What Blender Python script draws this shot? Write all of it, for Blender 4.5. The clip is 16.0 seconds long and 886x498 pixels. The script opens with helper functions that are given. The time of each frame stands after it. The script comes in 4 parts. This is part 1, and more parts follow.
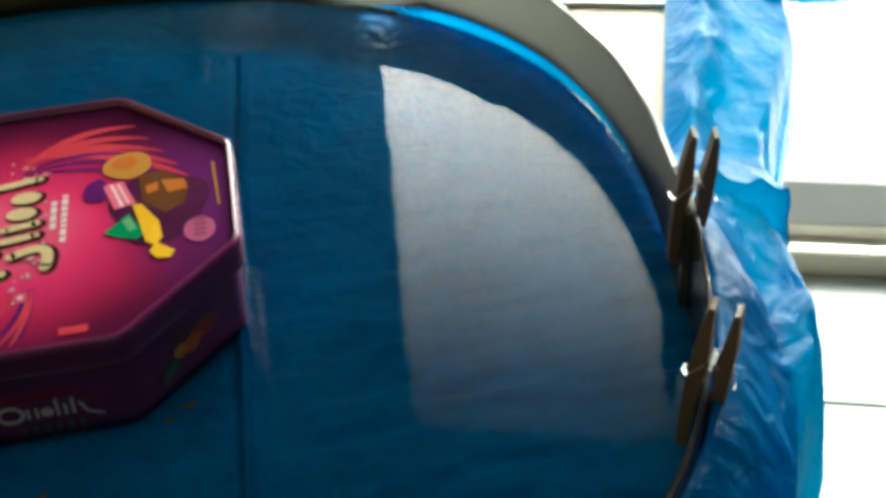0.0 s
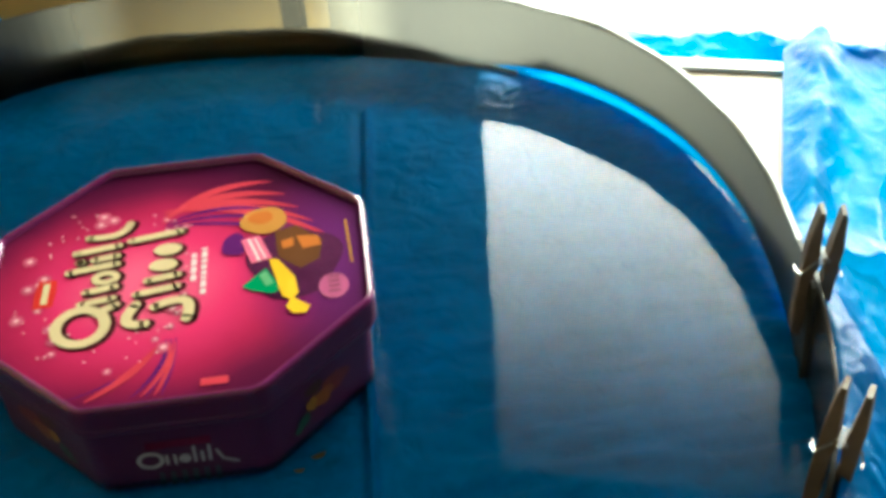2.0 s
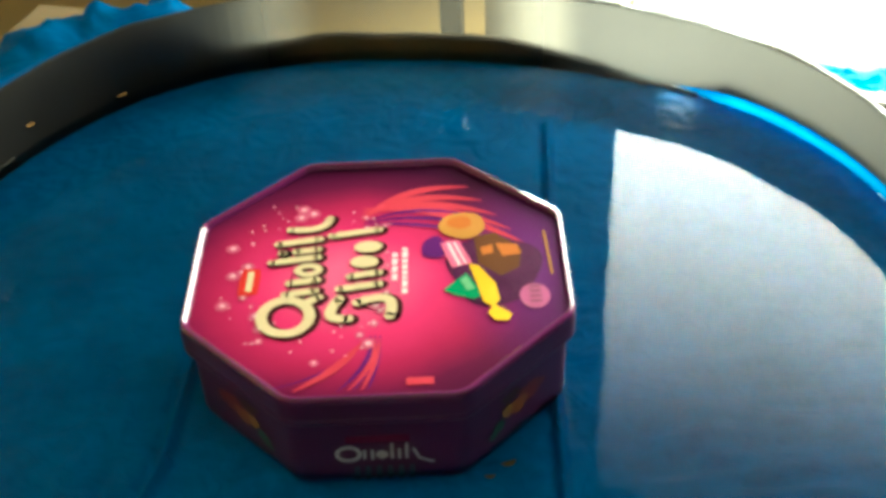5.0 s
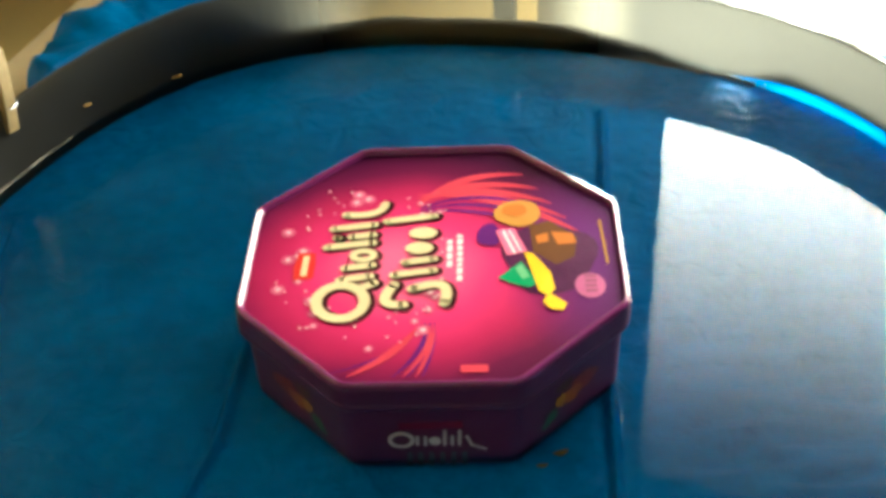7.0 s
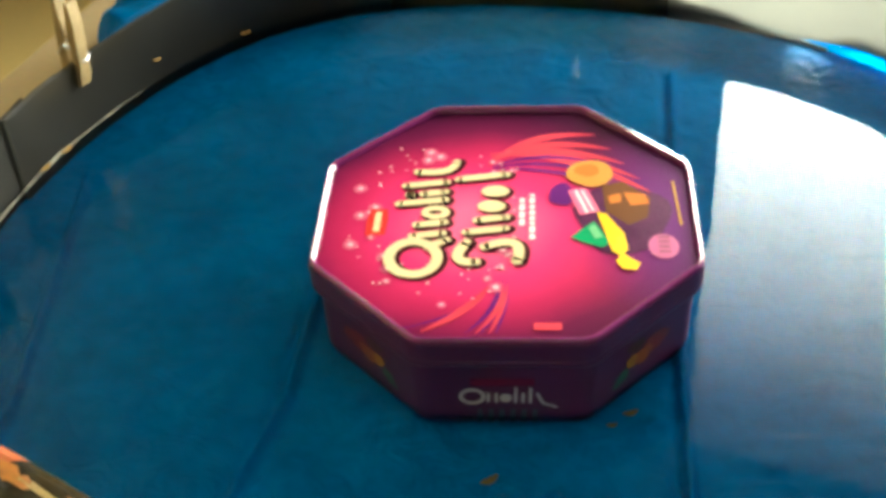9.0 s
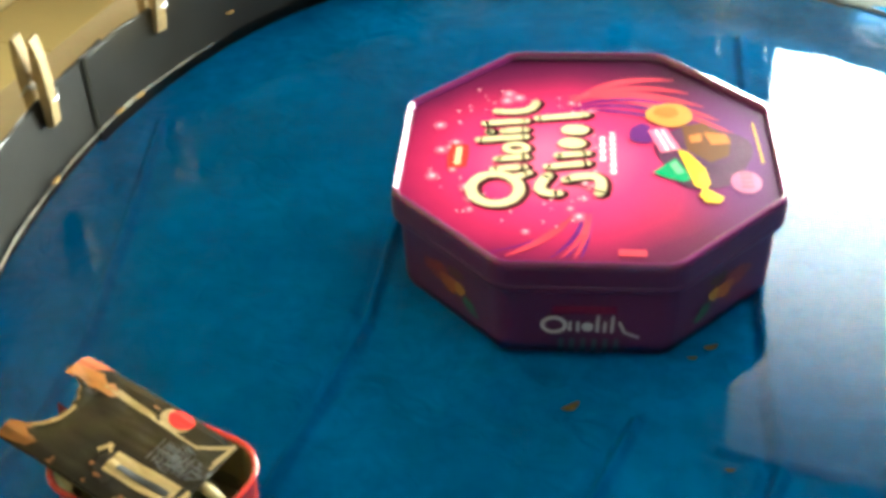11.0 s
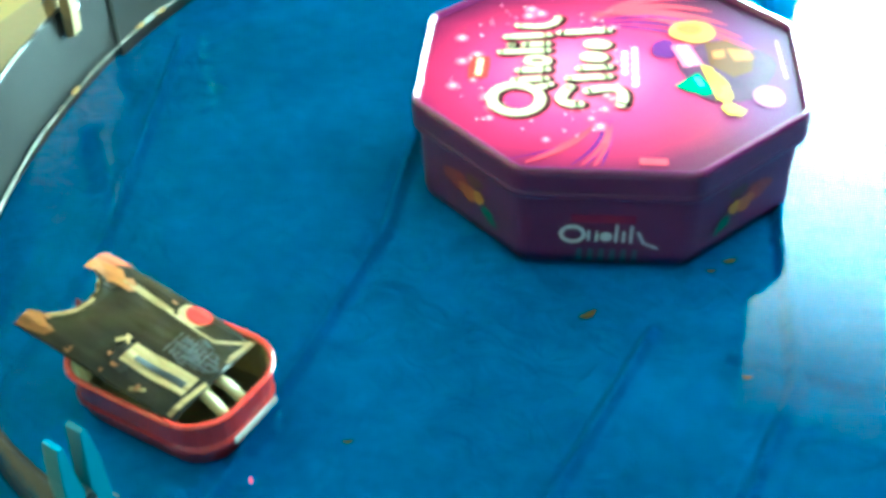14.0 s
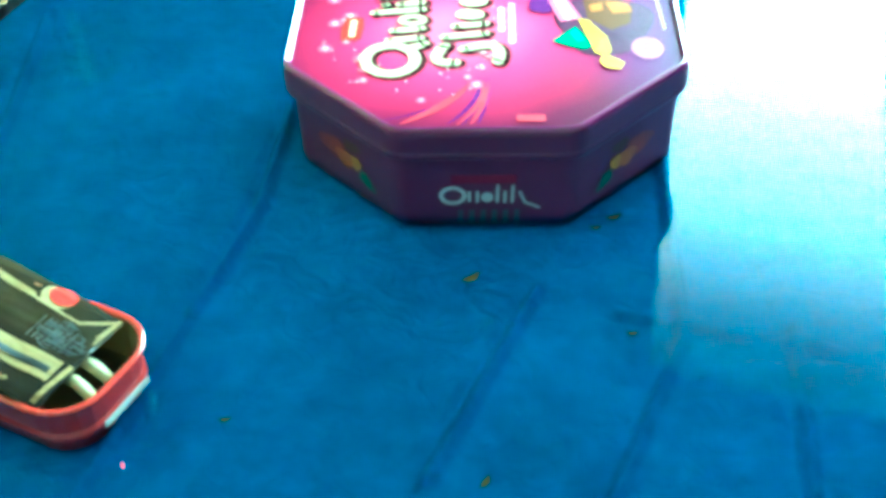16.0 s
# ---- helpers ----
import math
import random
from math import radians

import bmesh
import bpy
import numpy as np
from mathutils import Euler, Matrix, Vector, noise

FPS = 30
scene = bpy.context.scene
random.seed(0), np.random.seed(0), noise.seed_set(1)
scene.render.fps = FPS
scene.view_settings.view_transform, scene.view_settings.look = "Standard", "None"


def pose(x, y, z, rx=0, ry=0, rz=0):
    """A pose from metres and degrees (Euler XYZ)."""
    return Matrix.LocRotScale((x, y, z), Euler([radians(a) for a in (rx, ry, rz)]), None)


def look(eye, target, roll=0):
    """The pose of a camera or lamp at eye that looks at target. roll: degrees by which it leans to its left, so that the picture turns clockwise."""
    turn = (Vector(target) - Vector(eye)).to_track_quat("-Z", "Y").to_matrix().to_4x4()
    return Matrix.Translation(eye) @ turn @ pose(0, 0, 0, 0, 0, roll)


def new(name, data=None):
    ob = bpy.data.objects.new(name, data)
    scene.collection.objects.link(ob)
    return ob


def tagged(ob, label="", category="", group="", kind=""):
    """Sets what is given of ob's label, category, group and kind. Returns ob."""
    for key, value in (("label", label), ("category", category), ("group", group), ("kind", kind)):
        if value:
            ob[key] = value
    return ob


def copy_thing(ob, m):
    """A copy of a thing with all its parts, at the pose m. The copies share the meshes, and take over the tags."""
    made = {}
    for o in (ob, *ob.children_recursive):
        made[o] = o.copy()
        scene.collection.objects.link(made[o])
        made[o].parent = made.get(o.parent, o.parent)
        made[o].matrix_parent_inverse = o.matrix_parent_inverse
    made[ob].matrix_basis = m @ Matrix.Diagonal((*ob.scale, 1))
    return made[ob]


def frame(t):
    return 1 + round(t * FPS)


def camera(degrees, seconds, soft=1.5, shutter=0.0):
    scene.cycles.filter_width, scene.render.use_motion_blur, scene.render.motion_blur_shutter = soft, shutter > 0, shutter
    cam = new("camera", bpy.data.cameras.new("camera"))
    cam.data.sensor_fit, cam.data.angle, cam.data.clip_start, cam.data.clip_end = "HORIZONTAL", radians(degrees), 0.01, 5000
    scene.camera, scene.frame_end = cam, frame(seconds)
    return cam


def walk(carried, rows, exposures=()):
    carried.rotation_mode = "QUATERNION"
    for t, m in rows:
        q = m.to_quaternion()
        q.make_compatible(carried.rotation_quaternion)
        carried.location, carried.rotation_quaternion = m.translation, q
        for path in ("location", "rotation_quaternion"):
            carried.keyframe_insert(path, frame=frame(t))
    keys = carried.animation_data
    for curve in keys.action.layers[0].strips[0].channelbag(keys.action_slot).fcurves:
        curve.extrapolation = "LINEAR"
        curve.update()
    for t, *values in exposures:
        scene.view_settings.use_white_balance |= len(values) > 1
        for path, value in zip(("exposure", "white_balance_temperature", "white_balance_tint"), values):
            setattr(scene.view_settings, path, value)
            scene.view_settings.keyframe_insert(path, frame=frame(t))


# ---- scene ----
cam = camera(37.2, 16.0, soft=4.2)
PATH = [
    (0, (0.159, -0.665, 0.548), (0.362, 0.859, -0.73), -4.1),
    (0.5, (0.147, -0.663, 0.557), (0.337, 0.88, -0.701), -4.1),
    (1, (0.138, -0.662, 0.564), (0.315, 0.886, -0.69), -4.0),
    (1.5, (0.136, -0.664, 0.569), (0.298, 0.898, -0.669), -4.1),
    (2, (0.128, -0.667, 0.577), (0.225, 0.906, -0.653), -4.7),
    (2.5, (0.117, -0.674, 0.581), (0.187, 0.915, -0.632), -4.4),
    (3, (0.104, -0.672, 0.589), (0.154, 0.91, -0.633), -4.1),
    (3.5, (0.085, -0.675, 0.584), (0.123, 0.922, -0.618), -3.7),
    (4, (0.073, -0.67, 0.587), (0.1, 0.919, -0.628), -3.5),
    (4.5, (0.055, -0.666, 0.587), (0.059, 0.921, -0.63), -3.0),
    (7, (0.039, -0.662, 0.589), (-0.039, 0.909, -0.646), -3.1),
    (7.5, (0.034, -0.659, 0.589), (-0.066, 0.904, -0.655), -3.0),
    (8, (0.035, -0.658, 0.589), (-0.069, 0.902, -0.659), -3.3),
    (8.5, (0.031, -0.661, 0.584), (-0.087, 0.9, -0.66), -3.4),
    (9, (0.02, -0.667, 0.585), (-0.123, 0.871, -0.685), -3.5),
    (11.5, (-0.022, -0.72, 0.529), (-0.208, 0.847, -0.699), -2.5),
    (12, (-0.023, -0.729, 0.524), (-0.232, 0.833, -0.708), -2.3),
    (12.5, (-0.022, -0.738, 0.52), (-0.249, 0.82, -0.713), -2.7),
    (13, (-0.018, -0.736, 0.517), (-0.241, 0.809, -0.733), -3.0),
    (13.5, (-0.019, -0.737, 0.513), (-0.212, 0.809, -0.742), -2.1),
    (14, (-0.022, -0.733, 0.509), (-0.209, 0.803, -0.758), -2.1),
    (14.5, (-0.016, -0.728, 0.506), (-0.184, 0.796, -0.777), -2.7),
    (15, (-0.012, -0.725, 0.498), (-0.171, 0.801, -0.786), -2.7),
    (15.5, (0.001, -0.724, 0.489), (-0.121, 0.806, -0.793), -2.3),
    (16, (0.002, -0.719, 0.49), (-0.068, 0.801, -0.808), -1.9),
]
walk(cam, [(t, look(e, g, r)) for t, e, g, r in PATH],
     [(0.0, -0.2, 5800, -7), (1.5, 0.3, 5800, -8), (3.5, 0.5, 5800, -11), (7.0, 0.85, 6100, -5), (9.0, 1.05, 6100, -6), (11.5, 1.6, 5450, -9),
      (12.5, 1.9, 4850, -21), (14.0, 2.15, 3950, -39), (16.0, 2.15, 3450, -51)])

# ---- light: daylight through the open door ----
ROOM = Matrix.Rotation(radians(-18), 4, "Z")
FLOOR_Z, CEIL_Z, WALL_Q, WALL_P = -0.95, 1.75, 1.19, -0.95
DOOR_A, DOOR_B, LINTEL = -0.05, 1.02, 1.42

world = bpy.data.worlds.new("sky")
scene.world = world
world.use_nodes = True
wn = world.node_tree
sky = wn.nodes.new("ShaderNodeTexSky")
sky.sky_type, sky.sun_disc = "NISHITA", False
sky.sun_elevation, sky.sun_rotation = radians(52), radians(120)
wn.links.new(sky.outputs[0], wn.nodes["Background"].inputs[0])
wn.nodes["Background"].inputs[1].default_value = 0.15

sun = new("sun", bpy.data.lights.new("sun", "SUN"))
sun.data.energy, sun.data.angle, sun.data.color = 5.0, radians(0.5), (1.0, 0.95, 0.86)
sun.matrix_world = look(ROOM @ Vector((4.5, -0.7, 8.0)), (0.0, 0.0, 0.0))

door_light = new("door_daylight", bpy.data.lights.new("door_daylight", "AREA"))
door_light.data.shape, door_light.data.size, door_light.data.size_y = "RECTANGLE", DOOR_B - DOOR_A, LINTEL - FLOOR_Z
door_light.data.spread = radians(130)
door_light.data.energy, door_light.data.color = 172.0, (1.0, 0.97, 0.89)
# sunlit ground low down, shaded yard higher up
door_light.data.use_nodes = True
ln = door_light.data.node_tree
geo, cut, fall = ln.nodes.new("ShaderNodeNewGeometry"), ln.nodes.new("ShaderNodeSeparateXYZ"), ln.nodes.new("ShaderNodeMapRange")
fall.interpolation_type = "SMOOTHSTEP"
fall.inputs["From Min"].default_value, fall.inputs["From Max"].default_value = 0.25, 1.42
fall.inputs["To Min"].default_value, fall.inputs["To Max"].default_value = 1.0, 0.02
ln.links.new(geo.outputs["Position"], cut.inputs[0])
ln.links.new(cut.outputs["Z"], fall.inputs["Value"])
ln.links.new(fall.outputs[0], ln.nodes["Emission"].inputs["Strength"])
hue = ln.nodes.new("ShaderNodeMix")
hue.data_type = "RGBA"
hue.inputs["A"].default_value, hue.inputs["B"].default_value = (1.0, 0.88, 0.76, 1), (1.0, 0.96, 0.89, 1)
ln.links.new(fall.outputs[0], hue.inputs["Factor"])
ln.links.new(hue.outputs["Result"], ln.nodes["Emission"].inputs["Color"])
_p = ROOM @ Vector(((DOOR_A + DOOR_B) / 2, WALL_Q + 0.004, (LINTEL + FLOOR_Z) / 2))
_q = ROOM @ Vector(((DOOR_A + DOOR_B) / 2, 0, (LINTEL + FLOOR_Z) / 2))
door_light.matrix_world = look(_p, _q)


# ---- materials ----
def material(name):
    m = bpy.data.materials.new(name)
    m.use_nodes = True
    return m, m.node_tree.nodes, m.node_tree.links, m.node_tree.nodes["Principled BSDF"]


def surface(name, color, rough=0.5, metal=0.0, vary=0.25, scale=40.0, bump=0.15, bump_scale=300.0, coat=0.0, dirt=None, spec=0.5):
    """A painted or natural surface: two scales of variation in colour, varied gloss and a fine relief."""
    m, n, l, b = material(name)
    tc = n.new("ShaderNodeTexCoord")
    big, fine = n.new("ShaderNodeTexNoise"), n.new("ShaderNodeTexNoise")
    big.inputs["Scale"].default_value, big.inputs["Detail"].default_value = scale * 0.2, 5
    fine.inputs["Scale"].default_value, fine.inputs["Detail"].default_value = bump_scale, 4
    l.new(tc.outputs["Object"], big.inputs["Vector"])
    l.new(tc.outputs["Object"], fine.inputs["Vector"])
    ramp = n.new("ShaderNodeValToRGB")
    d = dirt or tuple(c * (1 - vary) for c in color)
    ramp.color_ramp.elements[0].position, ramp.color_ramp.elements[0].color = 0.3, (*d, 1)
    ramp.color_ramp.elements[1].position, ramp.color_ramp.elements[1].color = 0.65, (*color, 1)
    l.new(big.outputs["Fac"], ramp.inputs[0])
    mix = n.new("ShaderNodeMix")
    mix.data_type, mix.blend_type = "RGBA", "MULTIPLY"
    mix.inputs["Factor"].default_value = vary * 0.8
    l.new(ramp.outputs[0], mix.inputs["A"])
    l.new(fine.outputs["Color"], mix.inputs["B"])
    l.new(mix.outputs["Result"], b.inputs["Base Color"])
    rr = n.new("ShaderNodeMapRange")
    rr.inputs["To Min"].default_value, rr.inputs["To Max"].default_value = max(rough - 0.08, 0.02), min(rough + 0.1, 1)
    l.new(big.outputs["Fac"], rr.inputs["Value"])
    l.new(rr.outputs[0], b.inputs["Roughness"])
    bp = n.new("ShaderNodeBump")
    bp.inputs["Strength"].default_value, bp.inputs["Distance"].default_value = bump, 0.002
    l.new(fine.outputs["Fac"], bp.inputs["Height"])
    l.new(bp.outputs[0], b.inputs["Normal"])
    b.inputs["Metallic"].default_value = metal
    b.inputs["Coat Weight"].default_value = coat
    b.inputs["Coat Roughness"].default_value = 0.08
    b.inputs["Specular IOR Level"].default_value = spec
    return m


def ink(name, color, rough=0.25):
    """Printing ink under the clear varnish of a tin."""
    return surface(name, color, rough=rough, vary=0.12, scale=120, bump=0.03, bump_scale=900, spec=0.06)


def tarp_material(name, rough, spec, thin=0.0):
    """Blue woven plastic sheet: fine weave, scuffs and small wrinkles."""
    m, n, l, b = material(name)
    tc = n.new("ShaderNodeTexCoord")
    big = n.new("ShaderNodeTexNoise")
    big.inputs["Scale"].default_value, big.inputs["Detail"].default_value = 9, 6
    l.new(tc.outputs["Object"], big.inputs["Vector"])
    ramp = n.new("ShaderNodeValToRGB")
    ramp.color_ramp.elements[0].position, ramp.color_ramp.elements[0].color = 0.3, (0.006, 0.212, 0.54, 1)
    ramp.color_ramp.elements[1].position, ramp.color_ramp.elements[1].color = 0.7, (0.010, 0.300, 0.76, 1)
    l.new(big.outputs["Fac"], ramp.inputs[0])
    scuff, tint = n.new("ShaderNodeTexNoise"), n.new("ShaderNodeMix")
    scuff.inputs["Scale"].default_value, scuff.inputs["Detail"].default_value, scuff.inputs["Roughness"].default_value = 55, 8, 0.75
    l.new(tc.outputs["Object"], scuff.inputs["Vector"])
    face = 0.6 if thin else 1.0  # dry sheet's colour darkened to stand in for shade on it
    sr = n.new("ShaderNodeValToRGB")
    sr.color_ramp.elements[0].position, sr.color_ramp.elements[0].color = 0.32, (0.62 * face, 0.68 * face, 0.74 * face, 1)
    sr.color_ramp.elements[1].position, sr.color_ramp.elements[1].color = 0.62, (face, face, face, 1)
    l.new(scuff.outputs["Fac"], sr.inputs[0])
    tint.data_type, tint.blend_type = "RGBA", "MULTIPLY"
    tint.inputs["Factor"].default_value = 1.0
    l.new(ramp.outputs[0], tint.inputs["A"])
    l.new(sr.outputs[0], tint.inputs["B"])
    l.new(tint.outputs["Result"], b.inputs["Base Color"])
    weave = []
    for axis in ("X", "Y"):
        w = n.new("ShaderNodeTexWave")
        w.bands_direction = axis
        w.inputs["Scale"].default_value, w.inputs["Distortion"].default_value = 260, 0.6
        l.new(tc.outputs["Object"], w.inputs["Vector"])
        weave.append(w)
    crumple = n.new("ShaderNodeTexNoise")
    crumple.inputs["Scale"].default_value, crumple.inputs["Detail"].default_value, crumple.inputs["Distortion"].default_value = 38, 5, 1.2
    l.new(tc.outputs["Object"], crumple.inputs["Vector"])
    add = n.new("ShaderNodeMath")
    l.new(weave[0].outputs["Fac"], add.inputs[0])
    l.new(weave[1].outputs["Fac"], add.inputs[1])
    b1, b2 = n.new("ShaderNodeBump"), n.new("ShaderNodeBump")
    b1.inputs["Strength"].default_value, b1.inputs["Distance"].default_value = 0.12, 0.0006
    b2.inputs["Strength"].default_value, b2.inputs["Distance"].default_value = 0.9, 0.0065
    l.new(add.outputs[0], b1.inputs["Height"])
    l.new(crumple.outputs["Fac"], b2.inputs["Height"])
    l.new(b1.outputs[0], b2.inputs["Normal"])
    l.new(b2.outputs[0], b.inputs["Normal"])
    b.inputs["Roughness"].default_value, b.inputs["Specular IOR Level"].default_value = rough, spec
    # thin sheet: some daylight shines through it
    tl, mx = n.new("ShaderNodeBsdfTranslucent"), n.new("ShaderNodeMixShader")
    tl.inputs[0].default_value = (0.01, 0.31, 0.66, 1)
    mx.inputs[0].default_value = thin
    l.new(b.outputs[0], mx.inputs[1])
    l.new(tl.outputs[0], mx.inputs[2])
    l.new(mx.outputs[0], n["Material Output"].inputs[0])
    return m


def water_material():
    """Still clear water: see-through, with the gloss of its surface and faint ripples."""
    m, n, l, b = material("still_water")
    n.remove(b)
    out = n["Material Output"]
    tr, gl, fr, mx = (n.new("ShaderNodeBsdfTransparent"), n.new("ShaderNodeBsdfGlossy"), n.new("ShaderNodeFresnel"), n.new("ShaderNodeMixShader"))
    tr.inputs[0].default_value = (0.86, 0.94, 0.96, 1)
    gl.inputs["Roughness"].default_value = 0.03
    fr.inputs[0].default_value = 1.265
    ns, bp, tc = n.new("ShaderNodeTexNoise"), n.new("ShaderNodeBump"), n.new("ShaderNodeTexCoord")
    ns.inputs["Scale"].default_value, ns.inputs["Detail"].default_value = 14, 2
    l.new(tc.outputs["Object"], ns.inputs["Vector"])
    bp.inputs["Strength"].default_value, bp.inputs["Distance"].default_value = 0.05, 0.004
    l.new(ns.outputs["Fac"], bp.inputs["Height"])
    l.new(bp.outputs[0], gl.inputs["Normal"])
    l.new(fr.outputs[0], mx.inputs[0])
    l.new(tr.outputs[0], mx.inputs[1])
    l.new(gl.outputs[0], mx.inputs[2])
    l.new(mx.outputs[0], out.inputs[0])
    return m


def strip_material(name, milky):
    """Smoke-grey plastic strip with scuffs, cloudy except for a clearer stretch at the far side."""
    m, n, l, b = material(name)
    tone = 0.5
    out = n["Material Output"]
    tc, ns = n.new("ShaderNodeTexCoord"), n.new("ShaderNodeTexNoise")
    ns.inputs["Scale"].default_value, ns.inputs["Detail"].default_value = 25, 6
    l.new(tc.outputs["Object"], ns.inputs["Vector"])
    ramp = n.new("ShaderNodeValToRGB")
    ramp.color_ramp.elements[0].color, ramp.color_ramp.elements[1].color = (0.016, 0.015, 0.014, 1), (0.036, 0.034, 0.031, 1)
    l.new(ns.outputs["Fac"], ramp.inputs[0])
    l.new(ramp.outputs[0], b.inputs["Base Color"])
    b.inputs["Roughness"].default_value = 0.2
    b.inputs["Specular IOR Level"].default_value = 0.16
    tr, mx, tl, m2 = n.new("ShaderNodeBsdfTransparent"), n.new("ShaderNodeMixShader"), n.new("ShaderNodeBsdfTranslucent"), n.new("ShaderNodeMixShader")
    tl.inputs[0].default_value = (tone, tone, tone * 0.95, 1)
    m2.inputs[0].default_value = milky
    l.new(b.outputs[0], m2.inputs[1])
    l.new(tl.outputs[0], m2.inputs[2])
    tr.inputs[0].default_value = (0.80, 0.75, 0.62, 1)
    sep, ang = n.new("ShaderNodeSeparateXYZ"), n.new("ShaderNodeMath")
    ang.operation = "ARCTAN2"
    l.new(tc.outputs["Object"], sep.inputs[0])
    l.new(sep.outputs["Y"], ang.inputs[0])
    l.new(sep.outputs["X"], ang.inputs[1])
    off, clear = n.new("ShaderNodeMath"), n.new("ShaderNodeMapRange")
    off.operation = "SUBTRACT"
    off.inputs[1].default_value = radians(88)
    absn = n.new("ShaderNodeMath")
    absn.operation = "ABSOLUTE"
    l.new(ang.outputs[0], off.inputs[0])
    l.new(off.outputs[0], absn.inputs[0])
    clear.interpolation_type = "SMOOTHSTEP"
    clear.inputs["From Min"].default_value, clear.inputs["From Max"].default_value = radians(10), radians(24)
    clear.inputs["To Min"].default_value, clear.inputs["To Max"].default_value = 0.92, 0.05
    l.new(absn.outputs[0], clear.inputs["Value"])
    l.new(clear.outputs[0], mx.inputs[0])
    l.new(m2.outputs[0], mx.inputs[1])
    l.new(tr.outputs[0], mx.inputs[2])
    l.new(mx.outputs[0], out.inputs[0])
    return m


def lid_material():
    """Printed lid: a pink glow in the middle that turns to deep red and purple at the edge."""
    m, n, l, b = material("printed_pink_lid")
    tc = n.new("ShaderNodeTexCoord")
    ns = n.new("ShaderNodeTexNoise")
    ns.inputs["Scale"].default_value, ns.inputs["Detail"].default_value = 22, 3
    l.new(tc.outputs["Object"], ns.inputs["Vector"])

    def blob(cx, cy, sx, sy):
        mp, g = n.new("ShaderNodeMapping"), n.new("ShaderNodeTexGradient")
        mp.vector_type = "TEXTURE"
        mp.inputs["Location"].default_value, mp.inputs["Scale"].default_value = (cx, cy, LID_Z), (sx, sy, 1)
        g.gradient_type = "SPHERICAL"
        l.new(tc.outputs["Object"], mp.inputs["Vector"])
        l.new(mp.outputs[0], g.inputs[0])
        return g.outputs["Fac"]

    base = n.new("ShaderNodeValToRGB")
    cr = base.color_ramp
    cr.elements[0].position, cr.elements[0].color = 0.0, (0.035, 0.003, 0.022, 1)
    cr.elements[1].position, cr.elements[1].color = 0.85, (0.68, 0.095, 0.20, 1)
    for pos, col in ((0.18, (0.095, 0.006, 0.036)), (0.38, (0.33, 0.013, 0.066)), (0.6, (0.57, 0.026, 0.12))):
        e = cr.elements.new(pos)
        e.color = (*col, 1)
    mixv = n.new("ShaderNodeMath")
    mixv.operation = "MULTIPLY_ADD"
    sub = n.new("ShaderNodeMath")
    sub.operation = "SUBTRACT"
    sub.inputs[1].default_value = 0.5
    l.new(ns.outputs["Fac"], sub.inputs[0])
    l.new(sub.outputs[0], mixv.inputs[0])
    mixv.inputs[1].default_value = 0.10
    l.new(blob(-0.018, -0.012, 0.140, 0.128), mixv.inputs[2])
    l.new(mixv.outputs[0], base.inputs[0])
    # purple tint round the sweets
    tint = n.new("ShaderNodeMix")
    tint.data_type = "RGBA"
    tint.inputs["B"].default_value = (0.10, 0.012, 0.11, 1)
    l.new(base.outputs[0], tint.inputs["A"])
    amt = n.new("ShaderNodeMath")
    amt.operation = "MULTIPLY"
    amt.inputs[1].default_value = 1.3
    l.new(blob(0.098, 0.0, 0.062, 0.10), amt.inputs[0])
    l.new(amt.outputs[0], tint.inputs["Factor"])
    l.new(tint.outputs["Result"], b.inputs["Base Color"])
    b.inputs["Roughness"].default_value = 0.3
    b.inputs["Coat Weight"].default_value, b.inputs["Coat Roughness"].default_value = 0.0, 0.15
    b.inputs["Specular IOR Level"].default_value = 0.03
    return m


LID_Z = 0.063
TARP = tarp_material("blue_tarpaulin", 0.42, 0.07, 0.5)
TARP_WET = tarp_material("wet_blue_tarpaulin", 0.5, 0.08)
WATER = water_material()
STRIP = strip_material("smoky_plastic", 0.30)
STRIP_DARK = strip_material("dark_smoky_plastic", 0.06)
LID = lid_material()
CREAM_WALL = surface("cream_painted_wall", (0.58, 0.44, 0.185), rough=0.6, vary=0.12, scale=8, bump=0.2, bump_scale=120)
# tones of the unseen walls and ceiling set how much light they bounce
LOW_BOUNCE_WALL = surface("low_bounce_wall", (0.13, 0.12, 0.10), rough=0.7, vary=0.15, scale=8, bump_scale=120)
CEILING = surface("low_bounce_ceiling", (0.24, 0.24, 0.235), rough=0.8, vary=0.08, scale=6, bump_scale=80)
TILE = surface("pale_floor_tile", (0.34, 0.37, 0.37), rough=0.25, vary=0.1, scale=10, bump=0.04)
GROUT = surface("tile_grout", (0.20, 0.15, 0.09), rough=0.9, vary=0.3, scale=60)
WOOD_TOP = surface("plywood_top", (0.44, 0.33, 0.19), rough=0.5, vary=0.3, scale=30, bump_scale=200)
WOOD_DARK = surface("dark_stained_wood", (0.03, 0.022, 0.018), rough=0.4, vary=0.4, scale=60, bump_scale=160)
SILL_PAINT = surface("pale_sill_paint", (0.70, 0.68, 0.62), rough=0.5, vary=0.12, scale=20)
# peg wood with the shade of the door-side pegs in its colour
PEG_SHADED = surface("shaded_peg_wood", (0.17, 0.115, 0.07), rough=0.6, vary=0.35, scale=300, bump=0.3, bump_scale=700)
PEG_WOOD = surface("pine_peg_wood", (0.42, 0.29, 0.13), rough=0.6, vary=0.35, scale=300, bump=0.3, bump_scale=700)
PEG_BLUE = surface("blue_peg_plastic", (0.03, 0.13, 0.21), rough=0.4, vary=0.2, scale=150, bump=0.1)
